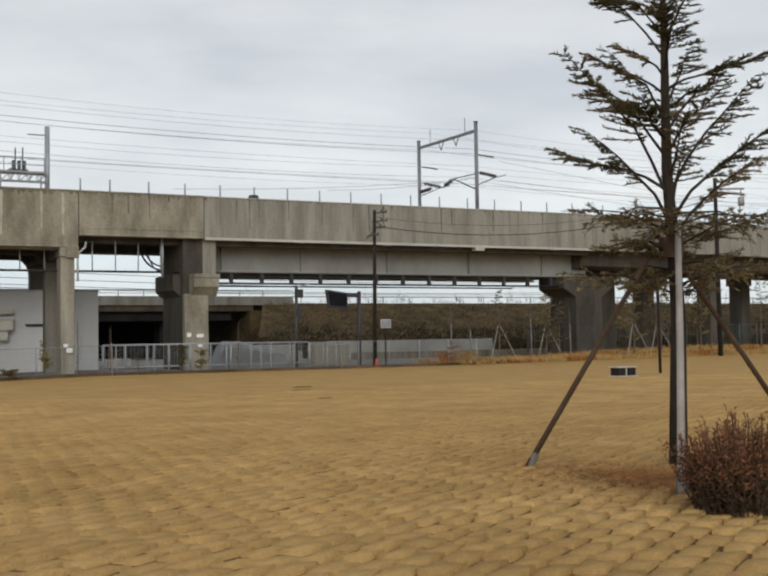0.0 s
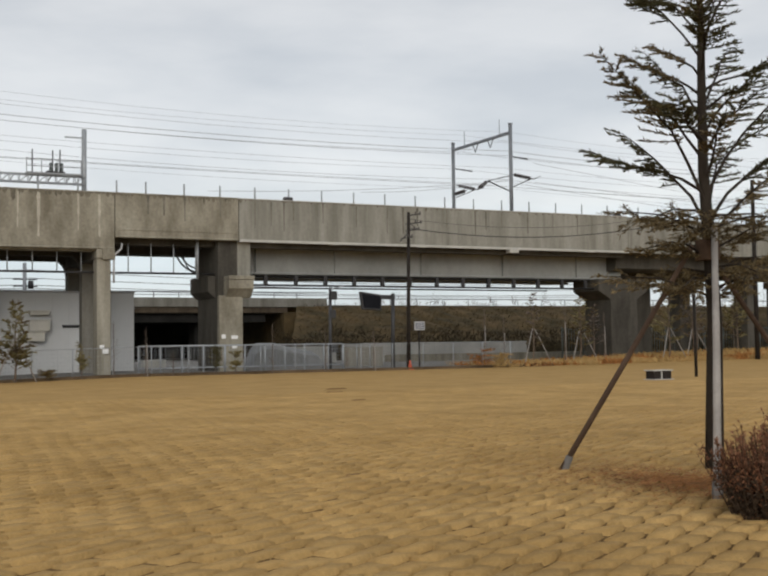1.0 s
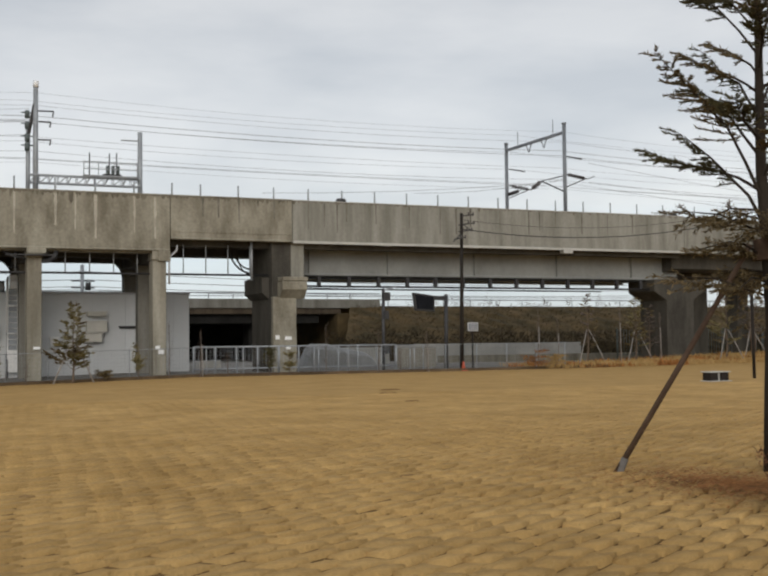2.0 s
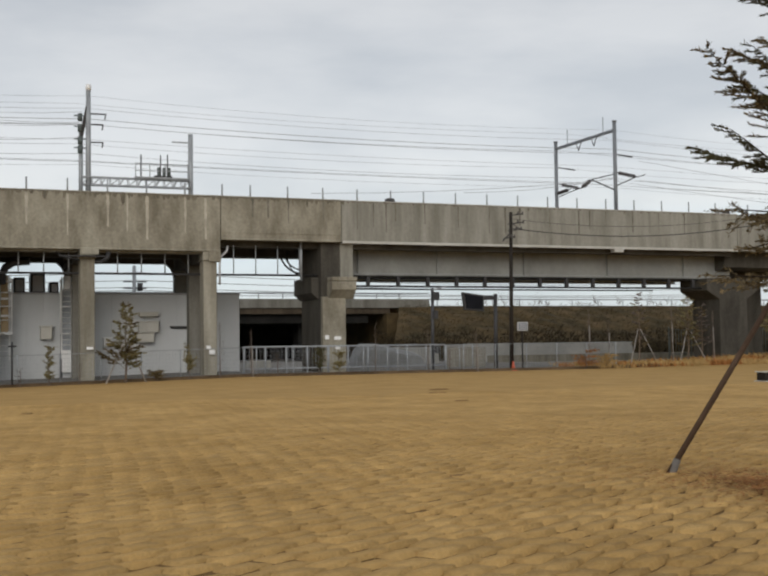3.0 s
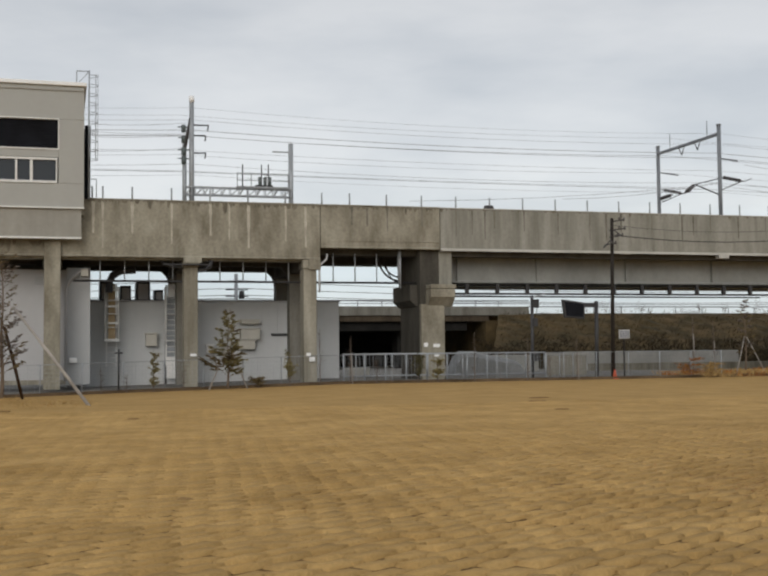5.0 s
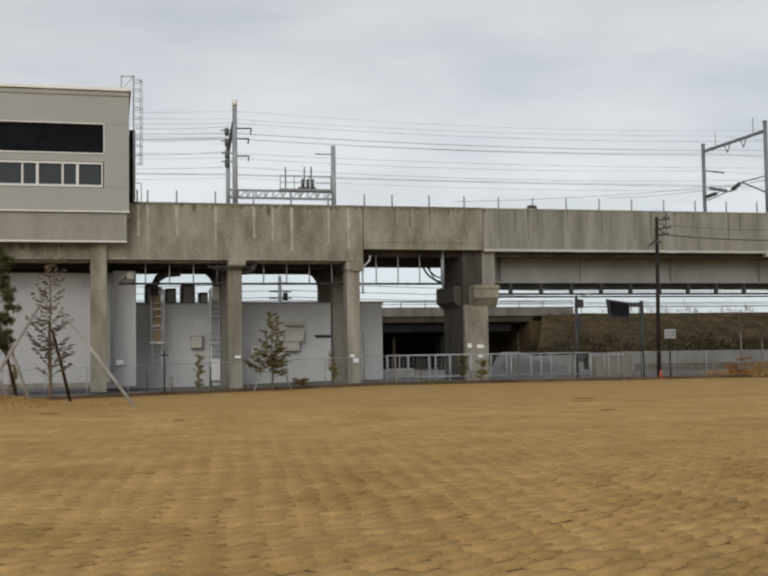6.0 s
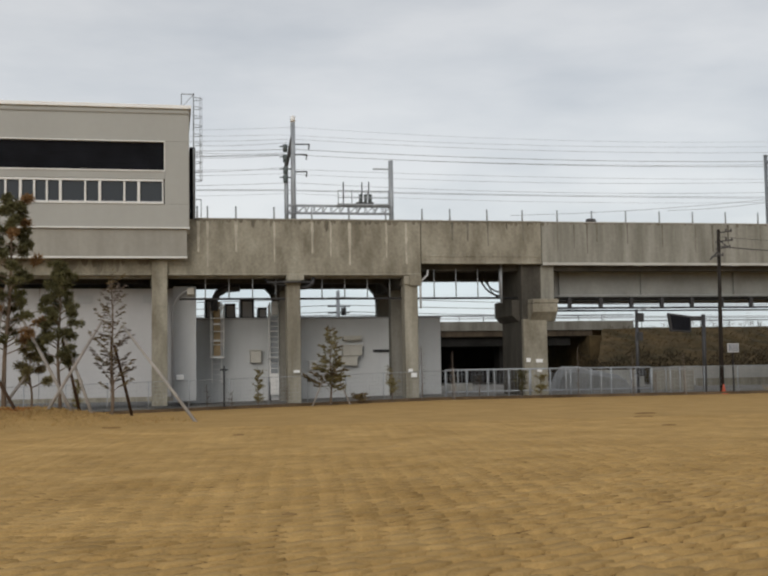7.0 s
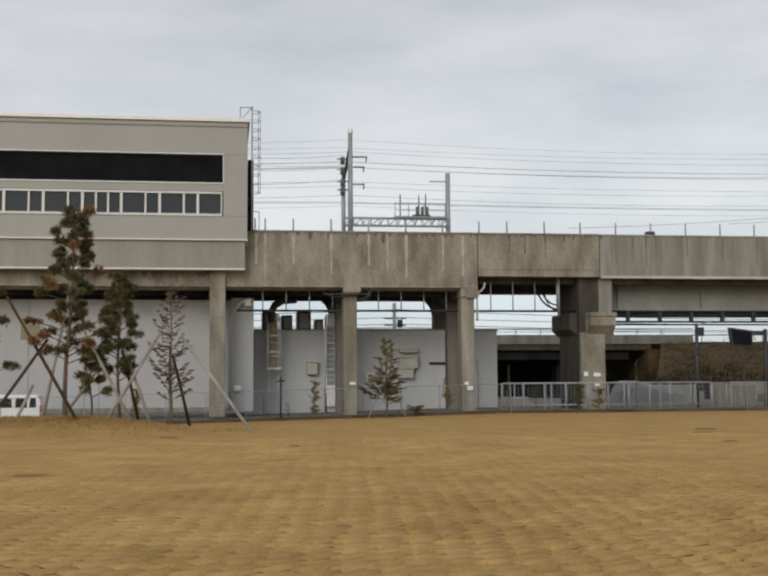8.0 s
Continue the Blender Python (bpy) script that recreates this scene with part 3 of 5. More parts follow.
# window strip
wst = box_part("window_strip", (X0, -0.22, 61.24, 61.29, 10.6, 11.96), BLACKP, station)
PIT = 2.02
k, x = 0, -0.26
while x > X0 + 2:
    xa = x - PIT if k else x - 1.3
    win = thing("window", ((xa + x) / 2, 61.1, 10.6), "", "")
    win.parent = station
    win.location = win.location - station.location
    for nm, d in (("head", (xa, x, 60.97, 61.2, 11.82, 11.93)), ("sill", (xa, x, 60.94, 61.2, 10.60, 10.69)), ("jamb", (xa, xa + 0.07, 60.97, 61.2, 10.69, 11.82)), ("jamb", (x - 0.07, x, 60.97, 61.2, 10.69, 11.82))):
        box_part(nm, d, TRIMW, win)
    cuts = () if k == 0 else ((0.345, 0.66) if k % 3 == 0 else (0.63,))
    edges = [xa + 0.07] + [xa + (x - xa) * u for u in cuts] + [x - 0.07]
    for c in edges[1:-1]:
        box_part("mullion", (c - 0.05, c + 0.05, 60.99, 61.2, 10.69, 11.82), TRIMW, win)
    for i, (a, b) in enumerate(zip(edges, edges[1:])):
        a, b = a + (0.05 if i else 0), b - (0.05 if i < len(cuts) else 0)
        box_part("pane", (a, b, 61.12, 61.14, 10.69, 11.82), PANE, win)
        box_part("sash", (a, b, 61.06, 61.115, 10.70, 10.75), GREYP, win)
    x, k = xa, k + 1
# external ladder and mesh screen on the end wall
lad = thing("wall_ladder", (1.5, 61.6, 9.9), "caged galvanised ladder on the end of the station", "ladder")
for y in (61.35, 61.85):
    rod_part("stile", (1.35, y, 9.9), (1.35, y, 16.75), 0.03, GALV, lad, "", None, 6)
for k in range(21):
    rod_part("rung", (1.35, 61.35, 10.2 + 0.3 * k), (1.35, 61.85, 10.2 + 0.3 * k), 0.015, GALV, lad, "", None, 5)
for k in range(10):
    z = 12.0 + 0.5 * k
    bm = bmesh.new()
    tube(bm, [(1.35 + 0.46 * math.sin(a), 61.6 - 0.36 * math.cos(a), z) for a in (radians(22.5 * i) for i in range(9))], 0.018, 5)
    part("hoop", bm, GALV, lad)
for a in (50, 90, 130):
    rod_part("cage_bar", (1.35 + 0.46 * math.sin(radians(a)), 61.6 - 0.36 * math.cos(radians(a)), 12.0), (1.35 + 0.46 * math.sin(radians(a)), 61.6 - 0.36 * math.cos(radians(a)), 16.6), 0.014, GALV, lad, "", None, 5)
rod_part("top_rail", (0.7, 61.35, 16.7), (1.4, 61.35, 16.7), 0.03, GALV, lad)
rod_part("top_rail", (0.7, 61.35, 15.9), (0.7, 61.35, 16.7), 0.03, GALV, lad)
rod_part("brace", (0.7, 61.35, 15.95), (1.35, 61.35, 16.7), 0.02, GALV, lad)
scr = thing("end_screen", (1.2, 63.5, 9.9), "tall black mesh screen beside the station end wall", "screen")
bm = bmesh.new()
prism(bm, [(61.9, 9.95), (66.0, 9.95), (66.0, 13.6), (61.9, 13.9)], "x", 1.14, 1.44)
part("mesh", bm, BLACKP, scr)
rod_part("handrail", (1.75, 61.8, 10.0), (1.75, 61.8, 11.0), 0.025, GALV, scr)
rod_part("handrail", (1.32, 61.8, 11.0), (1.75, 61.8, 11.0), 0.025, GALV, scr)

# ground floor under the station
gf = thing("station_ground_floor", (-12, 65, 0), "pale grey panel wall of the ground floor under the viaduct", "wall")
for k in range(9):
    xa = -34 + 3.85 * k
    box_part("panel", (xa, xa + 3.83, 65.0, 65.25, 0.0, 6.35), GREYP, gf, "", 0.01)
box_part("end_wall", (0.3, 0.6, 68.52, 72.5, 0, 6.35), GREYP, gf)
box_part("plinth", (-34, 0.7, 64.95, 65.2, 0.0, 0.25), CONC_SHADE, gf)
tw = box_part("corner_tower", (0.25, 1.52, 64.0, 68.5, 0.0, 6.4), TOWER, gf, "tall pale panelled corner", 0.03)
for z, x in ((5.75, -4.62), (5.75, -1.0), (5.75, -8.2)):
    vp = box_part("vent_panel", (x - 0.42, x + 0.42, 64.93, 65.1, z - 0.23, z + 0.23), TOWER, gf, "pale louvred vent", 0.01)
    for q in range(5):
        box_part("slat", (x - 0.38, x + 0.38, 64.90, 64.925, z - 0.2 + 0.09 * q, z - 0.16 + 0.09 * q), TOWER, vp)
box_part("tan_panel", (-11.35, -10.3, 64.95, 65.1, 4.1, 4.9), OLIVEP, gf, "tan panel set in the wall", 0.01)
for x, z, yw in ((-7.1, 1.95, 64.99), (0.62, 1.3, 63.99)):
    wl = thing("wall_lamp", (x, yw, z - 0.16), "small white bulkhead lamp on the pale wall", "wall lamp", "wall lamps")
    bm = bmesh.new()
    prism(bm, [(yw, z - 0.12), (yw, z + 0.17), (yw - 0.19, z + 0.15), (yw - 0.27, z + 0.05), (yw - 0.27, z - 0.12)], "x", x - 0.2, x + 0.2)
    part("hood", bm, WHITE, wl, "", 0.03)
    box_part("lens", (x - 0.16, x + 0.16, yw - 0.23, yw - 0.02, z - 0.17, z - 0.125), DUCT, wl)
duct = thing("wall_duct", (0.5, 63.8, 0), "pale downpipe bending round the corner wall", "pipe")
bm = bmesh.new()
tube(bm, [(0.22, 63.85, 0.2), (0.22, 63.85, 5.2), (0.4, 63.8, 5.7), (0.85, 63.7, 6.1), (1.3, 63.7, 6.35)], 0.09, 8)
part("pipe", bm, GREYP, duct, "", 0, True)
box_part("hood", (1.0, 1.4, 63.5, 63.99, 5.9, 6.3), CREAMBOX, duct, "", 0.03)

# grey substation building
sub = thing("grey_service_building", (10, 69, 0), "low flat-roofed building clad in blue-grey metal panels", "building")
for k in range(-1, 15):
    xa = 2.1 + 0.98 * k
    box_part("panel", (xa, xa + 0.975, 69.0, 69.15, -0.4, 4.74), GREYB, sub)
box_part("side_wall", (16.62, 16.8, 69.16, 73, -0.4, 4.74), GREYP, sub)
box_part("rear_wall", (1.12, 16.6, 72.9, 73, -0.4, 4.74), GREYB, sub)
box_part("roof", (1.05, 16.85, 68.93, 73.1, 4.75, 4.84), GREYP, sub, "", 0.02)
box_part("joint", (6.0, 6.12, 68.95, 69.1, -0.2, 4.7), DUCT, sub)


def wall_box(x, z, w, h, d, material, label, name="wall_box"):
    d = d * 1.6
    t = thing(name, (x, 69, z - h), label, "wall box")
    box_part("body", (x - w, x + w, 69 - d, 68.995, z - h, z + h), material, t, "", 0.03)
    box_part("hood", (x - w - 0.05, x + w + 0.05, 69 - d - 0.08, 68.995, z + h + 0.002, z + h + 0.07), material, t, "", 0.01)
    return t


wall_box(5.17, 2.45, 0.33, 0.36, 0.3, CREAMBOX, "cream metal cabinet on the grey wall")
wall_box(8.68, 1.87, 0.24, 0.24, 0.25, WHITE, "small white lamp box on the grey wall")
wall_box(11.1, 3.5, 0.55, 0.1, 0.35, CREAMBOX, "flat cream canopy on the grey wall", "wall_canopy")
wall_box(11.1, 2.75, 0.6, 0.3, 0.35, CREAMBOX, "wide cream vent hood on the grey wall", "vent_hood")
wall_box(10.9, 2.1, 0.5, 0.26, 0.35, CREAMBOX, "wide cream vent hood on the grey wall", "vent_hood")
wall_box(13.0, 2.7, 0.5, 0.04, 0.1, DUCT, "thin dark bracket on the grey wall", "bracket")
for x, w, h in ((2.6, 0.4, 1.2), (3.75, 0.32, 0.95), (4.8, 0.42, 1.2), (5.75, 0.25, 0.7)):
    t = thing("roof_unit", (x, 71, 4.84), "dark rooftop plant unit", "plant unit", "rooftop units")
    box_part("body", (x - w, x + w, 70.2, 71.8, 4.84, 4.84 + h), DUCT, t, "", 0.04)
    box_part("grille", (x - w * 0.7, x + w * 0.7, 70.12, 70.19, 4.95, 4.7 + h), GREYP, t)
t = thing("exhaust_duct", (3.4, 66.5, 5.2), "thick dark exhaust duct elbow under the deck", "duct")
bm = bmesh.new()
tube(bm, [(2.65, 67.2, 5.2), (2.65, 67.2, 5.8), (2.85, 67.0, 6.2), (3.3, 66.8, 6.45), (4.1, 66.6, 6.5)], 0.22, 10)
part("elbow", bm, DUCT, t, "", 0, True)


def caged_ladder(x, y, z1, stiles, label, boxed):
    t = thing("caged_ladder", (x, y, 0), label, "ladder")
    for s in (-0.28, 0.28):
        box_part("stile", (x + s - 0.04, x + s + 0.04, y, y + 0.08, 0.9, z1), stiles, t)
    n = int((z1 - 1.2) / 0.32)
    for k in range(n):
        rod_part("rung", (x - 0.28, y + 0.04, 1.1 + 0.32 * k), (x + 0.28, y + 0.04, 1.1 + 0.32 * k), 0.02, stiles, t, "", None, 5)
    for k in range(5 if boxed else 3):
        z = 2.4 + (z1 - 2.6) * k / (4 if boxed else 2)
        bm = bmesh.new()
        tube(bm, [(x - 0.38, y, z), (x - 0.38, y - 0.5, z), (x, y - 0.72, z), (x + 0.38, y - 0.5, z), (x + 0.38, y, z)], 0.035, 5)
        part("hoop", bm, stiles, t)
    for s in (-0.38, 0.38):
        rod_part("cage_bar", (x + s, y - 0.5, 2.4), (x + s, y - 0.5, z1 - 0.2), 0.05, stiles, t, "", None, 5)
    if boxed:
        for k in range(4):
            box_part("cage_band", (x - 0.42, x + 0.42, y - 0.56, y - 0.5, 2.4 + 0.98 * k, 2.52 + 0.98 * k), stiles, t)
        box_part("pipe_casing", (x - 0.2, x + 0.2, y - 0.35, y - 0.15, 2.5, z1), TANPIPE, t, "tan insulated riser behind the ladder")
    else:
        box_part("back_plate", (x - 0.22, x + 0.22, y + 0.1, y + 0.14, 1.4, z1 - 0.6), GALV, t, "blue-grey ladder back plate")
        box_part("top_box", (x - 0.2, x + 0.2, y - 0.25, y + 0.1, z1 - 0.75, z1 + 0.05), WHITE, t, "pale box at the ladder head", 0.03)
        box_part("locked_cover", (x - 0.26, x + 0.26, y - 0.05, y + 0.1, 0.15, 1.4), WHITE, t, "white locked ladder cover")
    return t


caged_ladder(2.83, 68.2, 5.75, WHITE, "pale caged ladder with a tan riser behind it", True)
caged_ladder(6.32, 68.6, 5.75, WHITE, "galvanised caged roof ladder with a white lower cover", False)

tray = thing("cable_tray", (6.6, 61.9, 6.45), "thin dark cable tray and elbow pipe over a column head", "cable tray")
box_part("tray", (5.3, 7.75, 61.6, 61.95, 6.44, 6.50), DARKM, tray)
bm = bmesh.new()
tube(bm, [(7.2, 62.3, 6.2), (7.55, 62.3, 6.22), (7.85, 62.3, 6.4), (7.95, 62.3, 6.75)], 0.13, 8)
part("elbow", bm, DUCT, tray, "", 0, True)
bm = bmesh.new()
tube(bm, [(5.2, 62.6, 6.75), (5.5, 62.5, 6.5), (5.9, 62.4, 6.4), (6.4, 62.3, 6.3)], 0.05, 6)
part("conduit", bm, DARKM, tray, "", 0, True)
drain = thing("drain_pipe", (14.2, 62.2, 6.2), "short pale drain pipe bending off a column head", "pipe")
bm = bmesh.new()
tube(bm, [(14.5, 62.3, 7.2), (14.45, 62.25, 6.9), (14.05, 62.1, 6.55), (13.98, 62.0, 6.2), (13.98, 62.0, 5.0)], 0.06, 7)
part("pipe", bm, GREYP, drain, "", 0, True)


# ---- fences along the yard ----
fence = thing("mesh_fence", (10, 57.9, 0), "low galvanised wire-mesh fence along the lawn's edge", "fence")
n = 0
x = -37.0
while x < 39:
    z = ground_z(x, 57.9)
    rod_part("post", (x, 57.9, z - 0.1), (x, 57.9, z + 1.55), 0.028, GALV, fence, "", None, 6)
    if x < 37:
        z2 = ground_z(x + 2, 57.9)
        rod_part("top_rail", (x, 57.9, z + 1.53), (x + 2, 57.9, z2 + 1.53), 0.014, GALV, fence, "", None, 5)
        bm = bmesh.new()
        for k in range(8):
            rod(bm, (x, 57.9, z + 0.1 + 0.2 * k), (x + 2, 57.9, z2 + 0.1 + 0.2 * k), 0.004, None, 3)
        for k in range(12):
            xx = x + 2 * (k + 0.5) / 12
            rod(bm, (xx, 57.9, z + 0.08), (xx, 57.9, z + 1.52), 0.004, None, 3)
        part("mesh_panel", bm, GALV, fence)
    x += 2.0

rail = thing("steel_railing", (21, 60.2, 0), "pale galvanised steel railing in front of the pier", "railing")
for z in (1.5, 0.3):
    rod_part("rail", (14.9, 60.2, z), (26.9, 60.2, z), 0.04, GALV, rail, "", None, 6)
for k in range(11):
    rod_part("post", (14.9 + 1.2 * k, 60.2, -0.1), (14.9 + 1.2 * k, 60.2, 1.5), 0.045, GALV, rail, "", None, 6)
for k in range(60):
    rod_part("bar", (15.0 + 0.2 * k, 60.2, 0.3), (15.0 + 0.2 * k, 60.2, 1.5), 0.007, GALV, rail, "", None, 4)
gate = thing("panel_gate", (28.5, 60.2, 0), "pale panelled yard gate beside the railing", "gate")
for k in range(3):
    box_part("panel", (27.0 + 0.85 * k, 27.8 + 0.85 * k, 60.18, 60.22, 0.15, 1.3), CONC_REAR, gate)
    rod_part("post", (26.95 + 0.85 * k, 60.2, -0.1), (26.95 + 0.85 * k, 60.2, 1.45), 0.04, GALV, gate, "", None, 6)

# ---- ground beyond the viaduct: road, barriers, bank and bridge ----
for x0, x1, y0, h, lab in ((35.8, 38.2, 80.0, 1.42, "pale concrete barrier block at the road"), (38.3, 54.0, 82.0, 1.45, "long pale concrete barrier wall along the road"), (29.5, 35.6, 81.0, 1.25, "pale concrete barrier wall along the road")):
    bm = bmesh.new()
    prism(bm, [(y0 - 0.25, -0.1), (y0 + 0.25, -0.1), (y0 + 0.12, 0.4), (y0 + 0.09, h), (y0 - 0.09, h), (y0 - 0.12, 0.4)], "x", x0, x1)
    solid("concrete_barrier", bm, CONC_PALE, lab, "barrier", "road barriers", bevel=0.03)
bm = bmesh.new()
bx(bm, 38.5, 60.0, 78.0, 78.3, -0.1, 0.55)
solid("low_wall", bm, CONC_SHADE, "low dark concrete kerb wall along the road", "wall", bevel=0.03)
bm = bmesh.new()
prism(bm, [(26.3, 0.0), (31.6, 0.0), (31.3, 0.9), (30.9, 1.22), (30.2, 1.36), (29.4, 1.62), (28.7, 1.78), (28.1, 1.98), (27.5, 2.08), (27.0, 2.05), (26.7, 1.8), (26.5, 1.2)], "y", 74.0, 76.0)
bmesh.ops.subdivide_edges(bm, edges=[e for e in bm.edges if abs(e.verts[0].co.y - e.verts[1].co.y) > 1], cuts=5)
rh = random.Random(31)
for v in bm.verts:
    if v.co.z > 0.3:
        u = abs(v.co.y - 75.0)
        v.co.z *= 1 - 0.28 * u * u + rh.uniform(-0.05, 0.05)
        v.co.x += rh.uniform(-0.06, 0.06)
bmesh.ops.scale(bm, verts=bm.verts, vec=(1, 1, 0.78))
solid("tarpaulin_cover", bm, TARP, "heap under a pale tarpaulin beside the pier", "tarpaulin heap", bevel=0.05)
bm = bmesh.new()
prism(bm, [(18.6, 0.0), (20.2, 0.0), (20.2, 0.55), (18.6, 0.5)], "y", 74.0, 75.2)
solid("concrete_block", bm, CONC_PALE, "pale concrete block lying in the yard", "block", bevel=0.05)

# grassy bank carrying the road
bm = bmesh.new()
nx, ny = 110, 10
rb = random.Random(9)
gridb = []
for j in range(ny + 1):
    v = j / ny
    row = []
    for i in range(nx + 1):
        x = 40 + 140 * i / nx - 5 * (1 - v)
        row.append(bm.verts.new((x + rb.uniform(-0.3, 0.3) * (i > 0), 89 + 11 * v + rb.uniform(-0.2, 0.2), -0.05 + 1.0 * (v > 0.01) + 4.15 * v + rb.uniform(-0.12, 0.12) * (0 < j < ny))))
    gridb.append(row)
for j in range(ny):
    for i in range(nx):
        bm.faces.new((gridb[j][i], gridb[j][i + 1], gridb[j + 1][i + 1], gridb[j + 1][i]))
top = [bm.verts.new((40 + 140 * i / nx, 140, 5.1)) for i in range(nx + 1)]
for i in range(nx):
    bm.faces.new((gridb[ny][i], gridb[ny][i + 1], top[i + 1], top[i]))
bmesh.ops.triangulate(bm, faces=bm.faces)
solid("embankment", bm, SLOPE, "long brown scrub-covered road embankment", "embankment", kind="structure")

bridge = thing("road_bridge", (10, 100, 0), "weathered concrete road bridge with a pale parapet over a dark underpass", "bridge")
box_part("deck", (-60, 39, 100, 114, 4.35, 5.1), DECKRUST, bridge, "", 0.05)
# Girders, back wall and columns are coloured near-black for the underpass's shade.
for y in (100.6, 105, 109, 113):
    box_part("girder", (-60, 37, y, y + 0.6, 3.5, 4.35), UNDERDARK, bridge, "", 0.03)
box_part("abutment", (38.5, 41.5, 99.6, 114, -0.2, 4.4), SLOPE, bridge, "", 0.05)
# Wall added to close off the underpass in darkness.
box_part("retaining_wall", (-60, 37, 113.8, 114.4, -0.2, 4.35), UNDERDARK, bridge)
box_part("parapet", (-60, 43, 99.8, 100.0, 4.9, 5.75), CONC_REAR, bridge, "", 0.03)
for k in range(44):
    rod_part("post", (-59 + 2.3 * k, 99.9, 5.7), (-59 + 2.3 * k, 99.9, 6.35), 0.05, GALV, bridge, "", None, 5)
rod_part("handrail", (-60, 99.9, 6.3), (43, 99.9, 6.3), 0.05, GALV, bridge, "", None, 5)
rod_part("handrail", (-60, 99.9, 6.02), (43, 99.9, 6.02), 0.035, GALV, bridge, "", None, 5)
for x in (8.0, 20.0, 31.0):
    box_part("column", (x - 0.5, x + 0.5, 102, 104, -0.2, 3.5), UNDERDARK, bridge)
crest = thing("road_guard_rail", (80, 100.2, 5.1), "thin guard rail along the top of the embankment", "guard rail")
rod_part("rail", (43, 100.2, 5.75), (180, 100.2, 5.75), 0.06, GALV, crest, "", None, 5)
for k in range(46):
    rod_part("post", (44 + 3 * k, 100.2, 5.0), (44 + 3 * k, 100.2, 5.8), 0.05, GALV, crest, "", None, 5)


# ---- overhead line on the viaduct ----
def bar_between(name, p, q, w, material, parent):
    bm = bmesh.new()
    rod(bm, p, q, w, None, 4)
    return part(name, bm, material, parent)


def insulator(p, q, parent):
    bm = bmesh.new()
    p, q = Vector(p), Vector(q)
    rod(bm, p, q, 0.035, None, 6)
    for k in range(6):
        c = p.lerp(q, 0.2 + 0.12 * k)
        d = (q - p).normalized() * 0.03
        rod(bm, c - d, c + d, 0.14, 0.10, 8)
    return part("insulator", bm, INSUL, parent, "dark ribbed insulator")


portal = thing("catenary_portal", (40.90, 63.5, 8.25), "grey steel portal frame carrying the overhead line", "catenary portal")
near_p = rod_part("mast", (40.90, 63.6, 8.25), (40.90, 63.6, 16.05), 0.13, PORTAL, portal)
far_p = rod_part("mast", (40.70, 71.0, 8.25), (40.70, 71.0, 15.9), 0.13, PORTAL, portal)
rod_part("cap", (40.90, 63.6, 16.05), (40.90, 63.6, 16.14), 0.16, PORTAL, near_p)
rod_part("cap", (40.70, 71.0, 15.9), (40.70, 71.0, 16.0), 0.16, PORTAL, far_p)
bar_between("cross_beam", (40.90, 63.6, 15.5), (40.70, 71.0, 15.45), 0.12, PORTAL, portal)
for y in (64.9, 69.6):
    bar_between("finial", (40.85, y, 15.5), (40.85, y, 16.6), 0.025, PORTAL, portal)
for y in (66.0, 68.0):
    for s in (-0.35, 0.35):
        bar_between("hanger", (40.80, y + s, 15.4), (40.80, y, 14.85), 0.03, DARKM, portal)
for y, s, z in ((63.6, 1, 12.7), (71.0, 1, 12.9)):
    insulator((40.90, y, z), (43.10, y + 0.6, z - 0.15), portal)
    bar_between("arm", (40.90, y, z - 0.9), (42.90, y + 0.6, z - 0.15), 0.04, DARKM, portal)
    bar_between("arm", (40.90, y, z + 1.2), (42.50, y + 0.4, z + 1.15), 0.05, DARKM, portal)
    bar_between("arm", (43.10, y + 0.6, z - 0.15), (43.80, y + 0.8, z + 0.1), 0.03, DARKM, portal)
bar_between("arm", (40.90, 63.6, 11.5), (40.80, 66.4, 12.6), 0.05, DARKM, portal)
bar_between("arm", (40.90, 63.6, 12.6), (40.80, 66.4, 12.6), 0.04, DARKM, portal)
insulator((40.80, 66.4, 12.6), (40.80, 67.8, 12.2), portal)
insulator((40.70, 71.0, 12.2), (40.75, 69.2, 12.3), portal)

gantry = thing("signal_gantry", (9.8, 64, 8.25), "lattice steel gantry with two tall masts and a small railed platform", "gantry")
rod_part("tall_mast", (7.05, 64, 8.25), (7.05, 64, 15.9), 0.16, GALV, gantry, "", 0.13)
rod_part("mast_cap", (7.05, 64, 15.9), (7.05, 64, 16.25), 0.15, WHITE, gantry)
rod_part("second_mast", (6.68, 64.3, 8.25), (6.68, 64.3, 13.7), 0.12, GALV, gantry)
rod_part("end_mast", (12.77, 64, 8.25), (12.77, 64, 13.75), 0.14, GALV, gantry)
bar_between("mast_arm", (12.77, 64, 13.25), (11.7, 64, 13.25), 0.05, GALV, gantry)
bar_between("brace", (7.0, 64, 15.0), (6.65, 64.3, 13.1), 0.13, DARKM, gantry)
for z, l in ((14.6, 0.95), (14.0, 0.8), (13.0, 0.8)):
    bar_between("mast_arm", (7.05, 64, z), (7.05 + l, 64, z + 0.02), 0.05, DARKM, gantry)
    bar_between("drop", (7.05 + l, 64, z + 0.02), (7.0 + l, 64, z - 0.28), 0.05, DARKM, gantry)
for z in (14.5, 13.9, 13.2, 12.7):
    bar_between("mast_arm", (6.95, 64.2, z), (6.3, 64.2, z), 0.045, TEAL, gantry)
    rod_part("fitting", (6.62, 64.2, z - 0.3), (6.62, 64.2, z + 0.12), 0.13, TEAL, gantry)
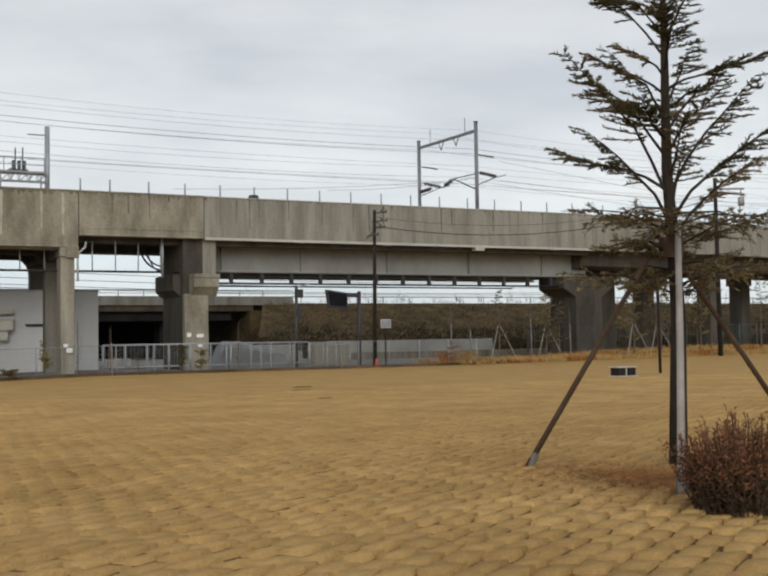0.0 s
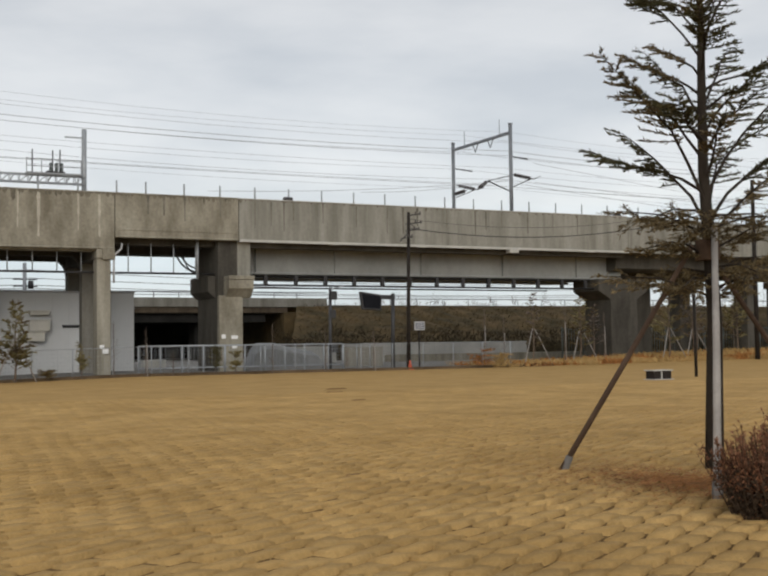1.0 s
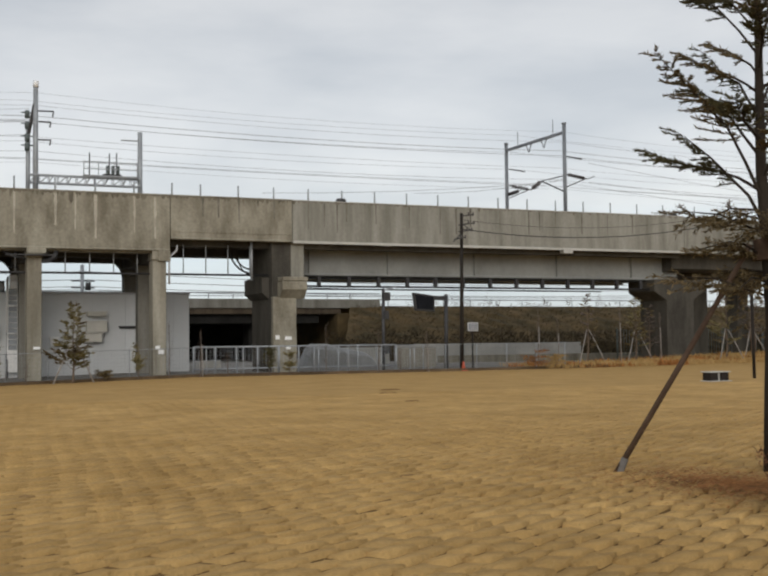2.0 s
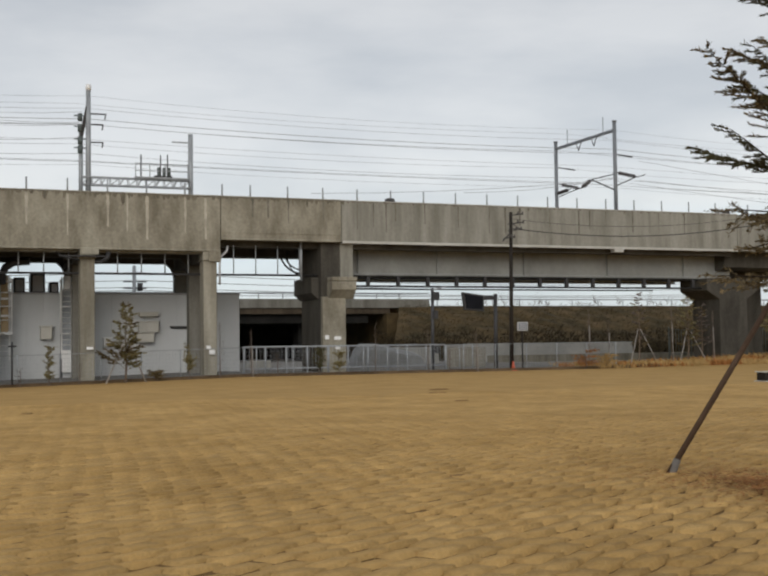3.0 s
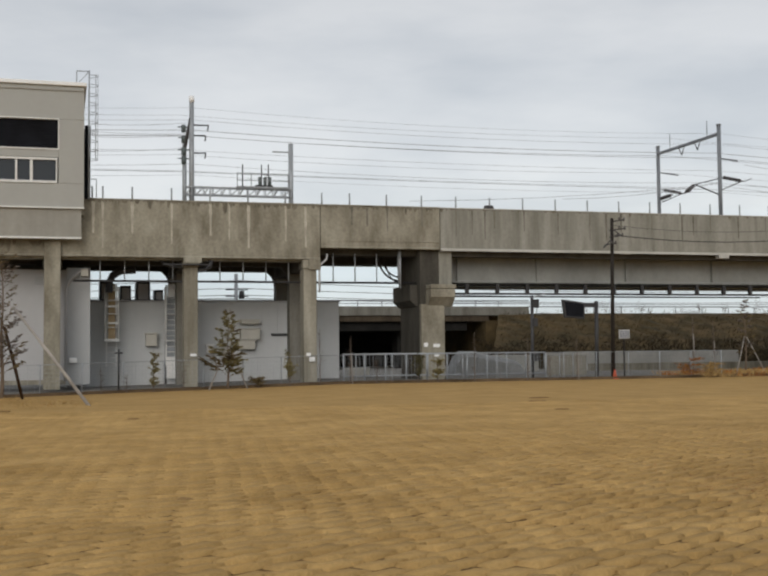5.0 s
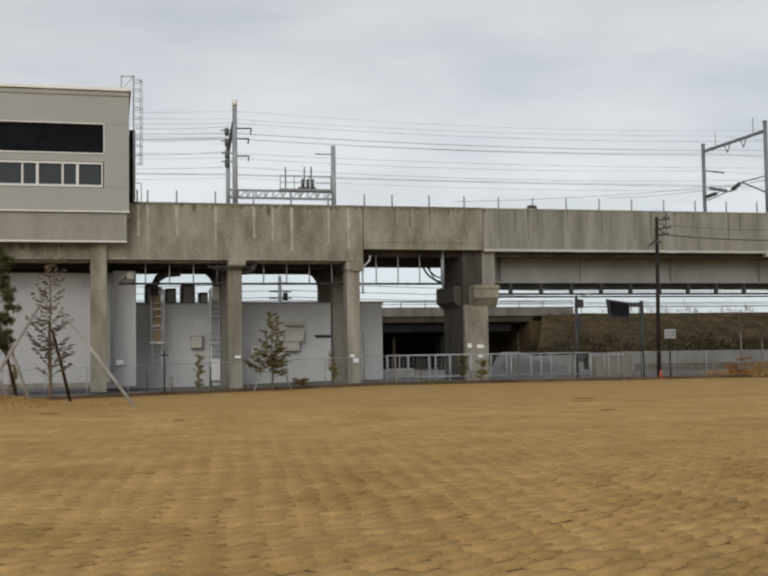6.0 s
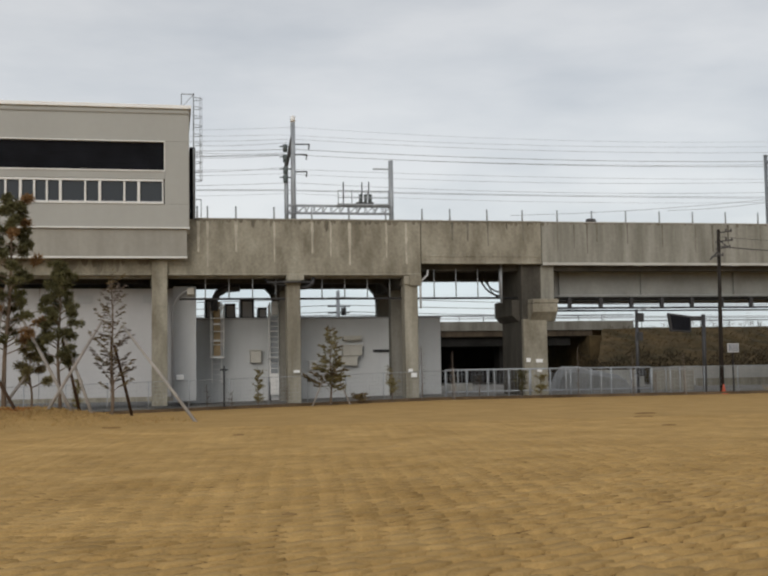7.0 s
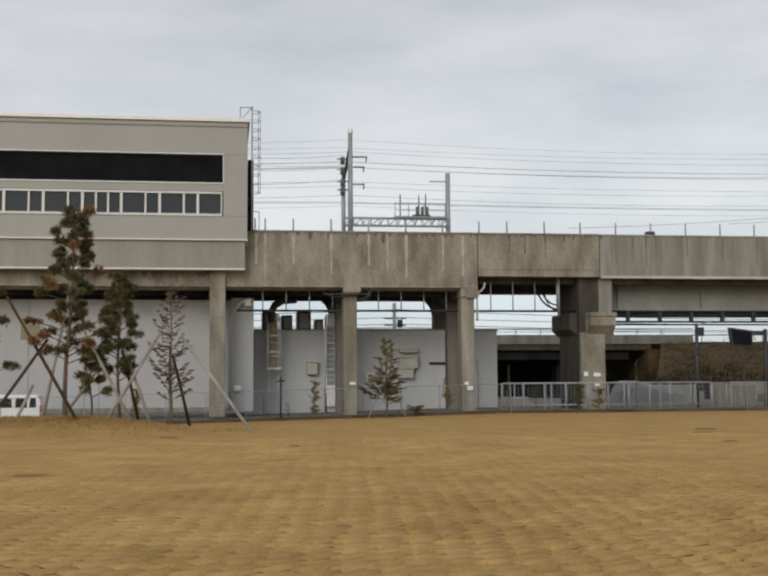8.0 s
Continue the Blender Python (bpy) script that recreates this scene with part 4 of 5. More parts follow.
for y in (63.8, 64.3):
    for z in (10.62, 11.05):
        bar_between("chord", (6.7, y, z), (12.85, y, z), 0.045, GALV, gantry)
    for k in range(12):
        a = 6.75 + 0.5 * k
        bar_between("lattice", (a, y, 10.62), (a + 0.5, y, 11.05) if k % 2 else (a + 0.25, y, 11.05), 0.03, GALV, gantry)
        bar_between("upright", (a + 0.5, y, 10.62), (a + 0.5, y, 11.05), 0.025, GALV, gantry)
box_part("platform", (9.6, 12.6, 63.7, 64.5, 11.08, 11.16), GALV, gantry)
for z in (11.5, 11.9):
    bar_between("guard", (9.6, 63.7, z), (12.55, 63.7, z), 0.03, GALV, gantry)
for x in (9.6, 10.4, 11.3, 12.55):
    bar_between("guard_post", (x, 63.7, 11.1), (x, 63.7, 11.95), 0.03, GALV, gantry)
for x, z in ((9.95, 12.45), (11.05, 12.45), (11.45, 12.5)):
    rod_part("antenna", (x, 64.0, 11.1), (x, 64.0, z), 0.035, DARKM, gantry)
for x in (10.95, 11.25, 11.55):
    box_part("signal_box", (x - 0.06, x + 0.06, 63.9, 64.2, 11.05, 11.75), TEAL, gantry)
box_part("signal_box", (10.7, 11.7, 63.85, 64.2, 11.17, 11.27), DARKM, gantry)

wires = thing("overhead_wires", (10, 64.6, 12), "bundle of thin overhead line wires along the tracks", "wires")
LINE = [(-40, 0), (-15, 0), (7, 0), (41, 0), (70, 1.2), (100, 6)]
for y, z, r, sag in ((64.0, 14.9, 0.018, 0.35), (64.2, 14.35, 0.03, 0.3), (64.3, 14.05, 0.026, 0.3), (64.6, 13.25, 0.016, 0.2), (64.8, 12.5, 0.02, 0.35), (64.9, 12.05, 0.026, 0.1),
                     (70.0, 16.4, 0.016, 0.3), (70.2, 15.2, 0.022, 0.3), (70.4, 14.0, 0.018, 0.3), (70.5, 13.0, 0.02, 0.1), (63.7, 11.7, 0.014, 0.3), (64.0, 15.6, 0.012, 0.4)):
    pts = []
    for (xa, oa), (xb, ob_) in zip(LINE, LINE[1:]):
        for k in range(8):
            u = k / 8
            pts.append((xa + (xb - xa) * u, y + oa + (ob_ - oa) * u, z - sag * 4 * u * (1 - u)))
    bm = bmesh.new()
    tube(bm, pts, r * 0.5, 4)
    part("wire", bm, WIRE, wires)
feeder = thing("steep_wires", (2, 64, 13), "thin wires running from the station roof to the gantry mast", "wires")
for z0, z1 in ((14.3, 14.6), (13.9, 14.0), (13.6, 13.9), (12.8, 13.2)):
    bm = bmesh.new()
    tube(bm, [(1.5 + 5.2 * u, 63.5, z0 + (z1 - z0) * u - 0.3 * u * (1 - u)) for u in (0, 0.2, 0.4, 0.6, 0.8, 1)], 0.01, 4)
    part("wire", bm, WIRE, feeder)
slack = thing("tapering_wires", (50, 64, 11), "slack wires sloping down to the parapet past the portal", "wires")
for x0, z0, x1, z1 in ((20, 10.6, 41, 12.3), (41, 12.2, 64, 10.9), (30, 11.0, 41, 12.4), (43, 13.6, 66, 12.0), (43, 12.3, 70, 11.7)):
    bm = bmesh.new()
    tube(bm, [(x0 + (x1 - x0) * u, 64 + max(0, x0 + (x1 - x0) * u - 49) * 0.12, z0 + (z1 - z0) * u - 0.25 * 4 * u * (1 - u)) for u in (0, 0.2, 0.4, 0.6, 0.8, 1)], 0.012, 4)
    part("wire", bm, WIRE, slack)

# ---- poles and signs at the edge of the lawn ----
upole = thing("utility_pole", (30.1, 58, 0), "slim dark utility pole with crossarms at its head", "utility pole")
rod_part("shaft", (30.07, 58, -0.3), (30.2, 58, 9.1), 0.13, BROWNM, upole, "", 0.095)
for z, a, b in ((8.95, -0.1, 0.75), (8.45, -0.2, 0.8), (8.05, -0.2, 0.65), (7.6, -0.5, 0.2)):
    bar_between("crossarm", (30.2 + a, 58, z - 0.05), (30.2 + b, 57.9, z + 0.08), 0.05, DARKM, upole)
    for u in (0.6, 0.95):
        rod_part("insulator", (30.2 + a + (b - a) * u, 57.9, z), (30.2 + a + (b - a) * u, 57.9, z + 0.2), 0.05, INSUL, upole, "", None, 6)
bar_between("brace", (30.15, 58, 7.9), (29.6, 57.9, 7.4), 0.04, DARKM, upole)
bar_between("brace", (30.2, 58, 8.5), (30.75, 57.9, 8.1), 0.035, DARKM, upole)
upole2 = thing("utility_pole", (56, 57, 0), "tall dark utility pole with a hanging transformer", "utility pole")
rod_part("shaft", (56, 57, -0.3), (55.9, 57, 12.2), 0.17, BROWNM, upole2, "", 0.12)
bar_between("crossarm", (55.2, 57, 11.4), (58.6, 57, 11.6), 0.06, DARKM, upole2)
bar_between("crossarm", (55.4, 57, 10.9), (56.8, 57, 10.9), 0.05, DARKM, upole2)
rod_part("transformer", (58.3, 57, 10.4), (58.3, 57, 11.0), 0.22, GALV, upole2, "grey can transformer")
bar_between("drop", (58.3, 57, 11.0), (58.3, 57, 11.6), 0.03, DARKM, upole2)
line = thing("service_cable", (40, 58, 8), "sagging black cables slung between the utility poles", "cable")
for z0, z1, s, r in ((8.15, 10.9, 1.35, 0.03), (8.7, 11.3, 1.25, 0.014)):
    bm = bmesh.new()
    tube(bm, [(30.3 + 25.6 * u, 58 - u, z0 + (z1 - z0) * u - s * 4 * u * (1 - u)) for u in [k / 14 for k in range(15)]], r, 5)
    part("cable", bm, DARKM, line)

board = thing("road_display_board", (29.8, 60, 0), "dark electronic road display board on a cantilever post", "road sign")
rod_part("post", (30.08, 60, -0.1), (30.12, 60, 4.45), 0.12, DARKM, board)
bar_between("arm", (30.12, 60, 4.3), (28.9, 60, 4.3), 0.08, DARKM, board)
bm = bmesh.new()
prism(bm, [(27.9, 4.55), (28.05, 3.5), (29.3, 3.42), (29.32, 4.36)], "y", 59.85, 60.1)
panel = part("panel", bm, DARKM, board, "dark blue-grey display panel", 0.04)
bm = bmesh.new()
prism(bm, [(28.02, 4.43), (28.14, 3.6), (29.2, 3.53), (29.22, 4.27)], "y", 59.835, 59.846)
part("screen", bm, BLACKP, panel)
box_part("bracket", (29.25, 30.02, 59.9, 60.05, 4.1, 4.25), DARKM, board)
sign = thing("notice_sign", (30.9, 58.1, 0), "white notice board with blue printing on a slim dark post", "sign")
rod_part("post", (30.9, 58.2, -0.2), (30.9, 58.2, 2.7), 0.05, BROWNM, sign)
pl = box_part("plate", (30.55, 31.22, 58.08, 58.14, 2.24, 2.74), GREYP, sign, "", 0.01)
box_part("print_field", (30.61, 31.16, 58.07, 58.078, 2.30, 2.68), SIGNB, pl, "faded blue-grey printed field")
for k in range(3):
    box_part("bar", (30.68, 31.10, 58.06, 58.069, 2.36 + 0.11 * k, 2.40 + 0.11 * k), GREYP, pl)
cone = thing("traffic_cone", (30.05, 57.7, 0), "orange plastic cone at the foot of the utility pole", "traffic cone")
bm = bmesh.new()
rod(bm, (30.05, 57.75, 0.0), (30.05, 57.75, 0.5), 0.14, 0.04, 12)
part("cone", bm, ORANGE, cone, "", 0, True)
box_part("foot", (29.87, 30.23, 57.57, 57.93, -0.06, 0.0), ORANGE, cone, "", 0.01)
sig = thing("traffic_signal", (26.8, 63, 0), "grey signal pole with lamp heads and a control box", "traffic signal")
rod_part("pole", (26.7, 61.6, -0.1), (26.75, 61.6, 4.85), 0.10, DUCT, sig)
for z, w in ((4.4, 0.22), (3.3, 0.16), (1.25, 0.2)):
    box_part("signal_head", (26.75 - w * 0.4, 26.75 + w * 1.6, 61.35, 61.6, z - 0.28, z + 0.22), DARKM, sig, "", 0.03)
bar_between("arm", (26.75, 61.6, 4.75), (27.6, 61.6, 4.95), 0.05, GALV, sig)
fpole = thing("utility_pole", (12.7, 85, 0), "distant slim pole with insulators seen under the deck", "utility pole")
rod_part("shaft", (12.7, 85, -0.2), (12.7, 85, 7.6), 0.14, GALV, fpole)
for z in (7.0, 6.4, 5.9):
    bar_between("crossarm", (11.9, 85, z), (13.6, 85, z), 0.06, DARKM, fpole)
rod_part("can", (13.1, 84.8, 5.7), (13.1, 84.8, 6.3), 0.2, DARKM, fpole)
fw = thing("distant_cables", (10, 85, 6), "thin distant cables seen under the deck", "cable")
for z, s in ((7.1, 0.4), (6.5, 0.3), (6.0, 0.3), (5.75, 0.2)):
    bm = bmesh.new()
    tube(bm, [(-20 + 33 * u, 85, z - s * 4 * u * (1 - u)) for u in [k / 8 for k in range(9)]] + [(13 + 60 * u, 85 + 6 * u, z - 1.4 * s * 4 * u * (1 - u)) for u in [k / 10 for k in range(1, 11)]], 0.025, 4)
    part("cable", bm, WIRE, fw)
lp = thing("path_lamp", (32.6, 36.7, 0), "slim dark post standing on the lawn", "post")
rod_part("shaft", (32.6, 36.7, -0.2), (32.75, 36.9, 4.0), 0.065, BROWNM, lp)
rod_part("cap", (32.75, 36.9, 4.0), (32.75, 36.9, 4.1), 0.09, BROWNM, lp)
bench = thing("low_box_seat", (29.4, 35.4, 0), "low dark box with a pale slab top on the lawn", "box")
box_part("leg", (29.0, 29.36, 35.05, 35.55, 0.035, 0.34), BROWNM, bench, "dark brown timber block", 0.02)
box_part("infill", (29.37, 29.5, 35.12, 35.5, 0.035, 0.34), CONC_PALE, bench, "pale block showing in the slot", 0.02)
box_part("leg", (29.51, 29.87, 35.05, 35.55, 0.035, 0.34), BROWNM, bench, "dark brown timber block", 0.02)
box_part("top", (28.95, 29.92, 35.0, 35.6, 0.345, 0.385), CONC_PALE, bench, "thin pale slab", 0.01)
box_part("footing", (28.93, 29.94, 34.95, 35.62, -0.03, 0.03), CONC_PALE, bench, "pale footing slab", 0.01)


# ---- trees ----
def quads(name, verts, material, parent, label="", size=4):
    """Many small separate leaves in one mesh: every `size` points make one."""
    me = bpy.data.meshes.new(name)
    o = base(parent)
    pts = [(v[0] - o.x, v[1] - o.y, v[2] - o.z) for v in verts]
    me.from_pydata(pts, [], [tuple(range(i, i + size)) for i in range(0, len(pts), size)])
    me.materials.append(material)
    ob = new(name, me)
    ob.parent = parent
    return tagged(ob, label)


def needle(out, p, d, ln, w, r):
    """A slim pointed leaf at p along d."""
    d = d.normalized()
    s = d.cross(Vector((r.uniform(-1, 1), r.uniform(-1, 1), r.uniform(-1, 1)))).normalized() * w
    out.extend([p, p + d * ln * 0.45 + s, p + d * ln, p + d * ln * 0.45 - s])


def conifer(t, loc, h, trunk_r, first, spread, limbs, seed, bark, leaf, leaf2, density=1.0, rise=0.45, ln=0.13, wd=0.022, dry=0.25, lean=(0.0, 0.0), bare=0.22):
    """A young conifer: tapered trunk, rising limbs with side twigs, and sprays of needles."""
    r = random.Random(seed)
    base_p = Vector(loc)
    bm = bmesh.new()
    n = 9
    lean = Vector((lean[0], lean[1], 0))
    tp = [base_p + lean * (h * k / n) + Vector((0.03 * math.sin(k * 1.3 + seed), 0.03 * math.cos(k * 1.7), h * k / n)) for k in range(n + 1)]
    tp[0].z -= 0.15
    tube(bm, tp, [trunk_r * (1 - 0.93 * (k / n) ** 0.9) for k in range(n + 1)], 9)
    part("trunk", bm, bark, t, "", 0, True)
    bm = bmesh.new()
    sprays, sprays2 = [], []
    for i in range(limbs):
        u = (i + r.random()) / limbs
        z = first + (h * 0.98 - first) * u
        az = i * 2.39996 + r.uniform(-0.5, 0.5)
        prof = spread(u) * r.uniform(0.5, 1.15)
        out = Vector((math.cos(az), math.sin(az), 0))
        p0 = base_p + lean * z + Vector((0, 0, z))
        pts = [p0]
        up, sway = rise * r.uniform(0.25, 1.35), r.uniform(-0.22, 0.22)
        bend = out.cross(Vector((0, 0, 1))) * sway
        for k in range(1, 6):
            v = k / 5
            arch = up * (1.5 * v - 0.95 * v * v + 0.35 * v ** 4)
            pts.append(p0 + (out + bend * v) * prof * v + Vector((r.uniform(-0.03, 0.03), r.uniform(-0.03, 0.03), prof * arch + r.uniform(-0.03, 0.03))))
        r0 = max(0.007, trunk_r * 0.21 * (1 - 0.75 * u))
        tube(bm, pts, [r0 * (1 - 0.85 * k / 5) for k in range(6)], 5)
        tgt = sprays2 if r.random() < dry else sprays
        side = out.cross(Vector((0, 0, 1)))
        nt = max(4, int(prof * 17 * density))
        for j in range(nt):
            v = bare + (1 - bare) * (j + r.random()) / nt
            k = min(4, int(v * 5))
            c = pts[k].lerp(pts[k + 1], v * 5 - k)
            sgn = 1 if j % 2 else -1
            tl = min(prof, 1.3) * 0.30 * (1.15 - 0.6 * v) * r.uniform(0.4, 1.4)
            d = (out * r.uniform(0.5, 1.0) + side * sgn * r.uniform(0.35, 0.9) + Vector((0, 0, r.uniform(-0.1, 0.32)))).normalized()
            e = c + d * tl
            rod(bm, c, e, 0.006, 0.003, 3)
            m = max(5, int(tl / ln * 9 * density))
            for q in range(m):
                w = q / m
                pp = c.lerp(e, w)
                dd = d + Vector((r.uniform(-0.8, 0.8), r.uniform(-0.8, 0.8), r.uniform(-0.25, 0.55)))
                needle(tgt, pp, dd, ln * r.uniform(0.6, 1.2), wd, r)
    part("branchwork", bm, bark, t)
    if sprays:
        quads("crown", sprays, leaf, t)
    if sprays2:
        quads("dry_foliage", sprays2, leaf2, t, "bronze-brown dry foliage")


def clump_pine(t, loc, h, trunk_r, first, clumps, seed, leaf, leaf2, rx, lean=0.0):
    """A young pine: bare limbs ending in separate tufts of needles."""
    r = random.Random(seed)
    o = Vector(loc)
    bm = bmesh.new()
    tube(bm, [o + Vector((lean * k / 8 + 0.05 * math.sin(k + seed), 0, h * k / 8 - (0.2 if k == 0 else 0))) for k in range(9)], [trunk_r * (1 - 0.85 * k / 8) for k in range(9)], 8)
    part("trunk", bm, BARKP, t, "", 0, True)
    bm = bmesh.new()
    a, b = [], []
    for i in range(clumps):
        u = (i + r.random()) / clumps
        z = first + (h - first) * u
        az = i * 2.4 + r.uniform(-0.4, 0.4)
        L = rx * (1.0 - 0.72 * u) * r.uniform(0.45, 1.15)
        p0 = o + Vector((lean * z / h, 0, z - 0.1))
        p1 = p0 + Vector((math.cos(az) * L, math.sin(az) * L, 0.28 * L + 0.05))
        tube(bm, [p0, p0.lerp(p1, 0.5) + Vector((0, 0, 0.04)), p1], [0.025, 0.018, 0.01], 5)
        tgt = b if r.random() < (0.32 if u < 0.55 else 0.06) else a
        for q in range(3):
            c = p1 + Vector((r.uniform(-0.16, 0.16), r.uniform(-0.16, 0.16), r.uniform(-0.04, 0.14)))
            for w in range(150):
                d = Vector((r.gauss(0, 1), r.gauss(0, 1), r.gauss(0.25, 0.65))).normalized()
                needle(tgt, c + d * r.uniform(0.0, 0.12), d, r.uniform(0.09, 0.18), 0.014, r)
    part("branchwork", bm, BARKP, t)
    quads("crown", a, leaf, t)
    if b:
        quads("dry_foliage", b, leaf2, t, "browned needle tufts")


def stake(p, q, r, material, label, foot=None):
    t = thing("tree_stake", p, label, "tree stake", "tree stakes")
    bm = bmesh.new()
    p, q = Vector(p), Vector(q)
    tube(bm, [p - (q - p).normalized() * 0.12, p.lerp(q, 0.5) + Vector((0.012, 0.0, 0.01)), q], [r * 1.05, r, r * 0.9], 9)
    part("pole", bm, material, t, "", 0, True)
    if foot:
        bm = bmesh.new()
        d = (q - p).normalized()
        rod(bm, p - Vector((0, 0, 0.1)), p + d * 0.25, r * 1.55, r * 1.3, 9)
        part("foot_wrap", bm, foot, t, "grey binding round the foot", 0, True)
    return t


# near tree with its tripod
near = thing("staked_conifer", (10.0, 11.0, 0), "tall sparse dark conifer held by a tripod of stakes", "tree")
conifer(near, (10.055, 10.97, 0), 8.6, 0.125, 2.85, lambda u: (1.45 - 0.25 * u if u < 0.85 else 0.9 - 0.85 * (u - 0.85) / 0.15), 52, 11, BARK, NEEDLE, NEEDLEB, 1.35, 1.05, 0.075, 0.0085, dry=0.25, lean=(-0.014, 0.0075), bare=0.3)
low = new("low_bough")
tagged(low, "drooping bronze-brown lower sprays")
low.parent = near
low.location = (0, 0, 2.2)
rl = random.Random(5)
lv, bm = [], bmesh.new()
for i in range(20):
    az = i * 2.4 + 0.4
    p0 = Vector((10.0, 11.0, 2.15 + 0.06 * i))
    L = rl.uniform(0.6, 1.3)
    e = p0 + Vector((math.cos(az) * L, math.sin(az) * L, rl.uniform(-0.25, 0.45)))
    tube(bm, [p0, p0.lerp(e, 0.5) + Vector((0, 0, 0.1)), e], [0.018, 0.012, 0.005], 5)
    for k in range(24):
        c = p0.lerp(e, 0.15 + 0.85 * k / 24)
        d = Vector((math.cos(az) + rl.gauss(0, 0.7), math.sin(az) + rl.gauss(0, 0.7), rl.gauss(-0.02, 0.3))).normalized()
        t1 = c + d * rl.uniform(0.15, 0.42)
        rod(bm, c, t1, 0.004, 0.002, 3)
        for q in range(34):
            needle(lv, c.lerp(t1, rl.random()), d + Vector((rl.gauss(0, 0.6), rl.gauss(0, 0.6), rl.gauss(0, 0.4))), rl.uniform(0.04, 0.085), 0.007, rl)
part("branchwork", bm, BARK, low)
quads("foliage", lv, NEEDLEB, low)
stake((8.24, 11.81, 0), (9.85, 11.1, 2.85), 0.036, STAKEW, "dark round wooden stake leaning on the near conifer", WRAP)
stake((8.22, 8.98, 0), (9.96, 10.82, 3.05), 0.043, STAKEG, "grey weathered wooden stake leaning on the near conifer", WRAP)
stake((12.6, 11.2, 0), (10.1, 11.05, 2.7), 0.036, STAKEW, "dark round wooden stake leaning on the near conifer", WRAP)
tie = thing("tree_tie", (10.0, 11.0, 2.7), "hemp binding where the stakes meet the trunk", "tree tie")
bm = bmesh.new()
rod(bm, (10.0, 11.0, 2.66), (10.0, 11.0, 2.92), 0.155, 0.15, 12)
part("binding", bm, STAKEW, tie)

bush = thing("reddish_bush", (8.02, 7.88, 0), "dense reddish-brown leafless winter shrub on the lawn", "shrub")
rb2 = random.Random(21)
bm, lv, lvd = bmesh.new(), [], []
for i in range(620):
    az, rr = rb2.uniform(0, 6.283), math.sqrt(rb2.random())
    b0 = Vector((8.02 + 0.5 * rr * math.cos(az), 7.88 + 0.42 * rr * math.sin(az), -0.02))
    hgt = rb2.uniform(0.5, 1.0) * (1.08 - 0.35 * rr)
    tp = b0 + Vector((0.2 * rr * math.cos(az) + max(-0.16, min(0.16, rb2.gauss(0, 0.09))), 0.2 * rr * math.sin(az) + max(-0.16, min(0.16, rb2.gauss(0, 0.09))), hgt))
    rod(bm, b0, tp, 0.005, 0.002, 3)
    for k in range(30):
        f = rb2.uniform(0.05, 1.0)
        c = b0.lerp(tp, f)
        # Foliage low in the bush turns darker, its shade painted by height.
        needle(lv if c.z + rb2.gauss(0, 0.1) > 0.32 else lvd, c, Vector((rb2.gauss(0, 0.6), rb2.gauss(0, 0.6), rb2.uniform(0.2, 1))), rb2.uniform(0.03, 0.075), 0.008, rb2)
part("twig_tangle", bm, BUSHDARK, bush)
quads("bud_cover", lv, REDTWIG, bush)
quads("inner_foliage", lvd, BUSHDARK, bush, "dark lower foliage with its shade put into the colour")

# staked pines on the mound by the station
gz = ground_z
p1 = thing("staked_pine", (-5.48, 40, gz(-5.48, 40)), "tall young pine with browned tufts, held by crossed stakes", "tree", "pines on the mound")
clump_pine(p1, (-5.48, 40, gz(-5.48, 40)), 7.15, 0.09, 1.9, 62, 3, PINE, RUSTN, 1.25, 0.25)
p2 = thing("staked_pine", (-3.7, 40.2, gz(-3.7, 40.2)), "dark green young pine with layered tufts, held by stakes", "tree", "pines on the mound")
clump_pine(p2, (-3.7, 40.2, gz(-3.7, 40.2)), 4.95, 0.07, 1.35, 34, 8, PINE, PINE, 0.8)
p3 = thing("staked_conifer", (-1.92, 40, gz(-1.92, 40)), "thin sparse young conifer with reddish twigs, held by stakes", "tree", "pines on the mound")
conifer(p3, (-1.92, 40, gz(-1.92, 40)), 4.7, 0.07, 0.7, lambda u: 0.85 - 0.5 * u, 58, 6, BARKP, NEEDLEB, GREYTWIG, 1.0, 1.5, 0.12, 0.016, dry=0.5)
p4 = thing("staked_pine", (-8.6, 40.4, gz(-8.6, 40.4)), "young pine with few tufts at the edge of the mound", "tree", "pines on the mound")
clump_pine(p4, (-8.6, 40.4, gz(-8.6, 40.4)), 5.2, 0.08, 1.4, 20, 14, PINE, NEEDLEB, 1.35)
p5 = thing("young_pine", (-4.75, 41.2, gz(-4.75, 41.2)), "small olive pine seedling among the stakes", "tree", "pines on the mound")
clump_pine(p5, (-4.75, 41.2, gz(-4.75, 41.2)), 2.5, 0.05, 0.8, 10, 19, OLIVE, NEEDLEB, 0.7)
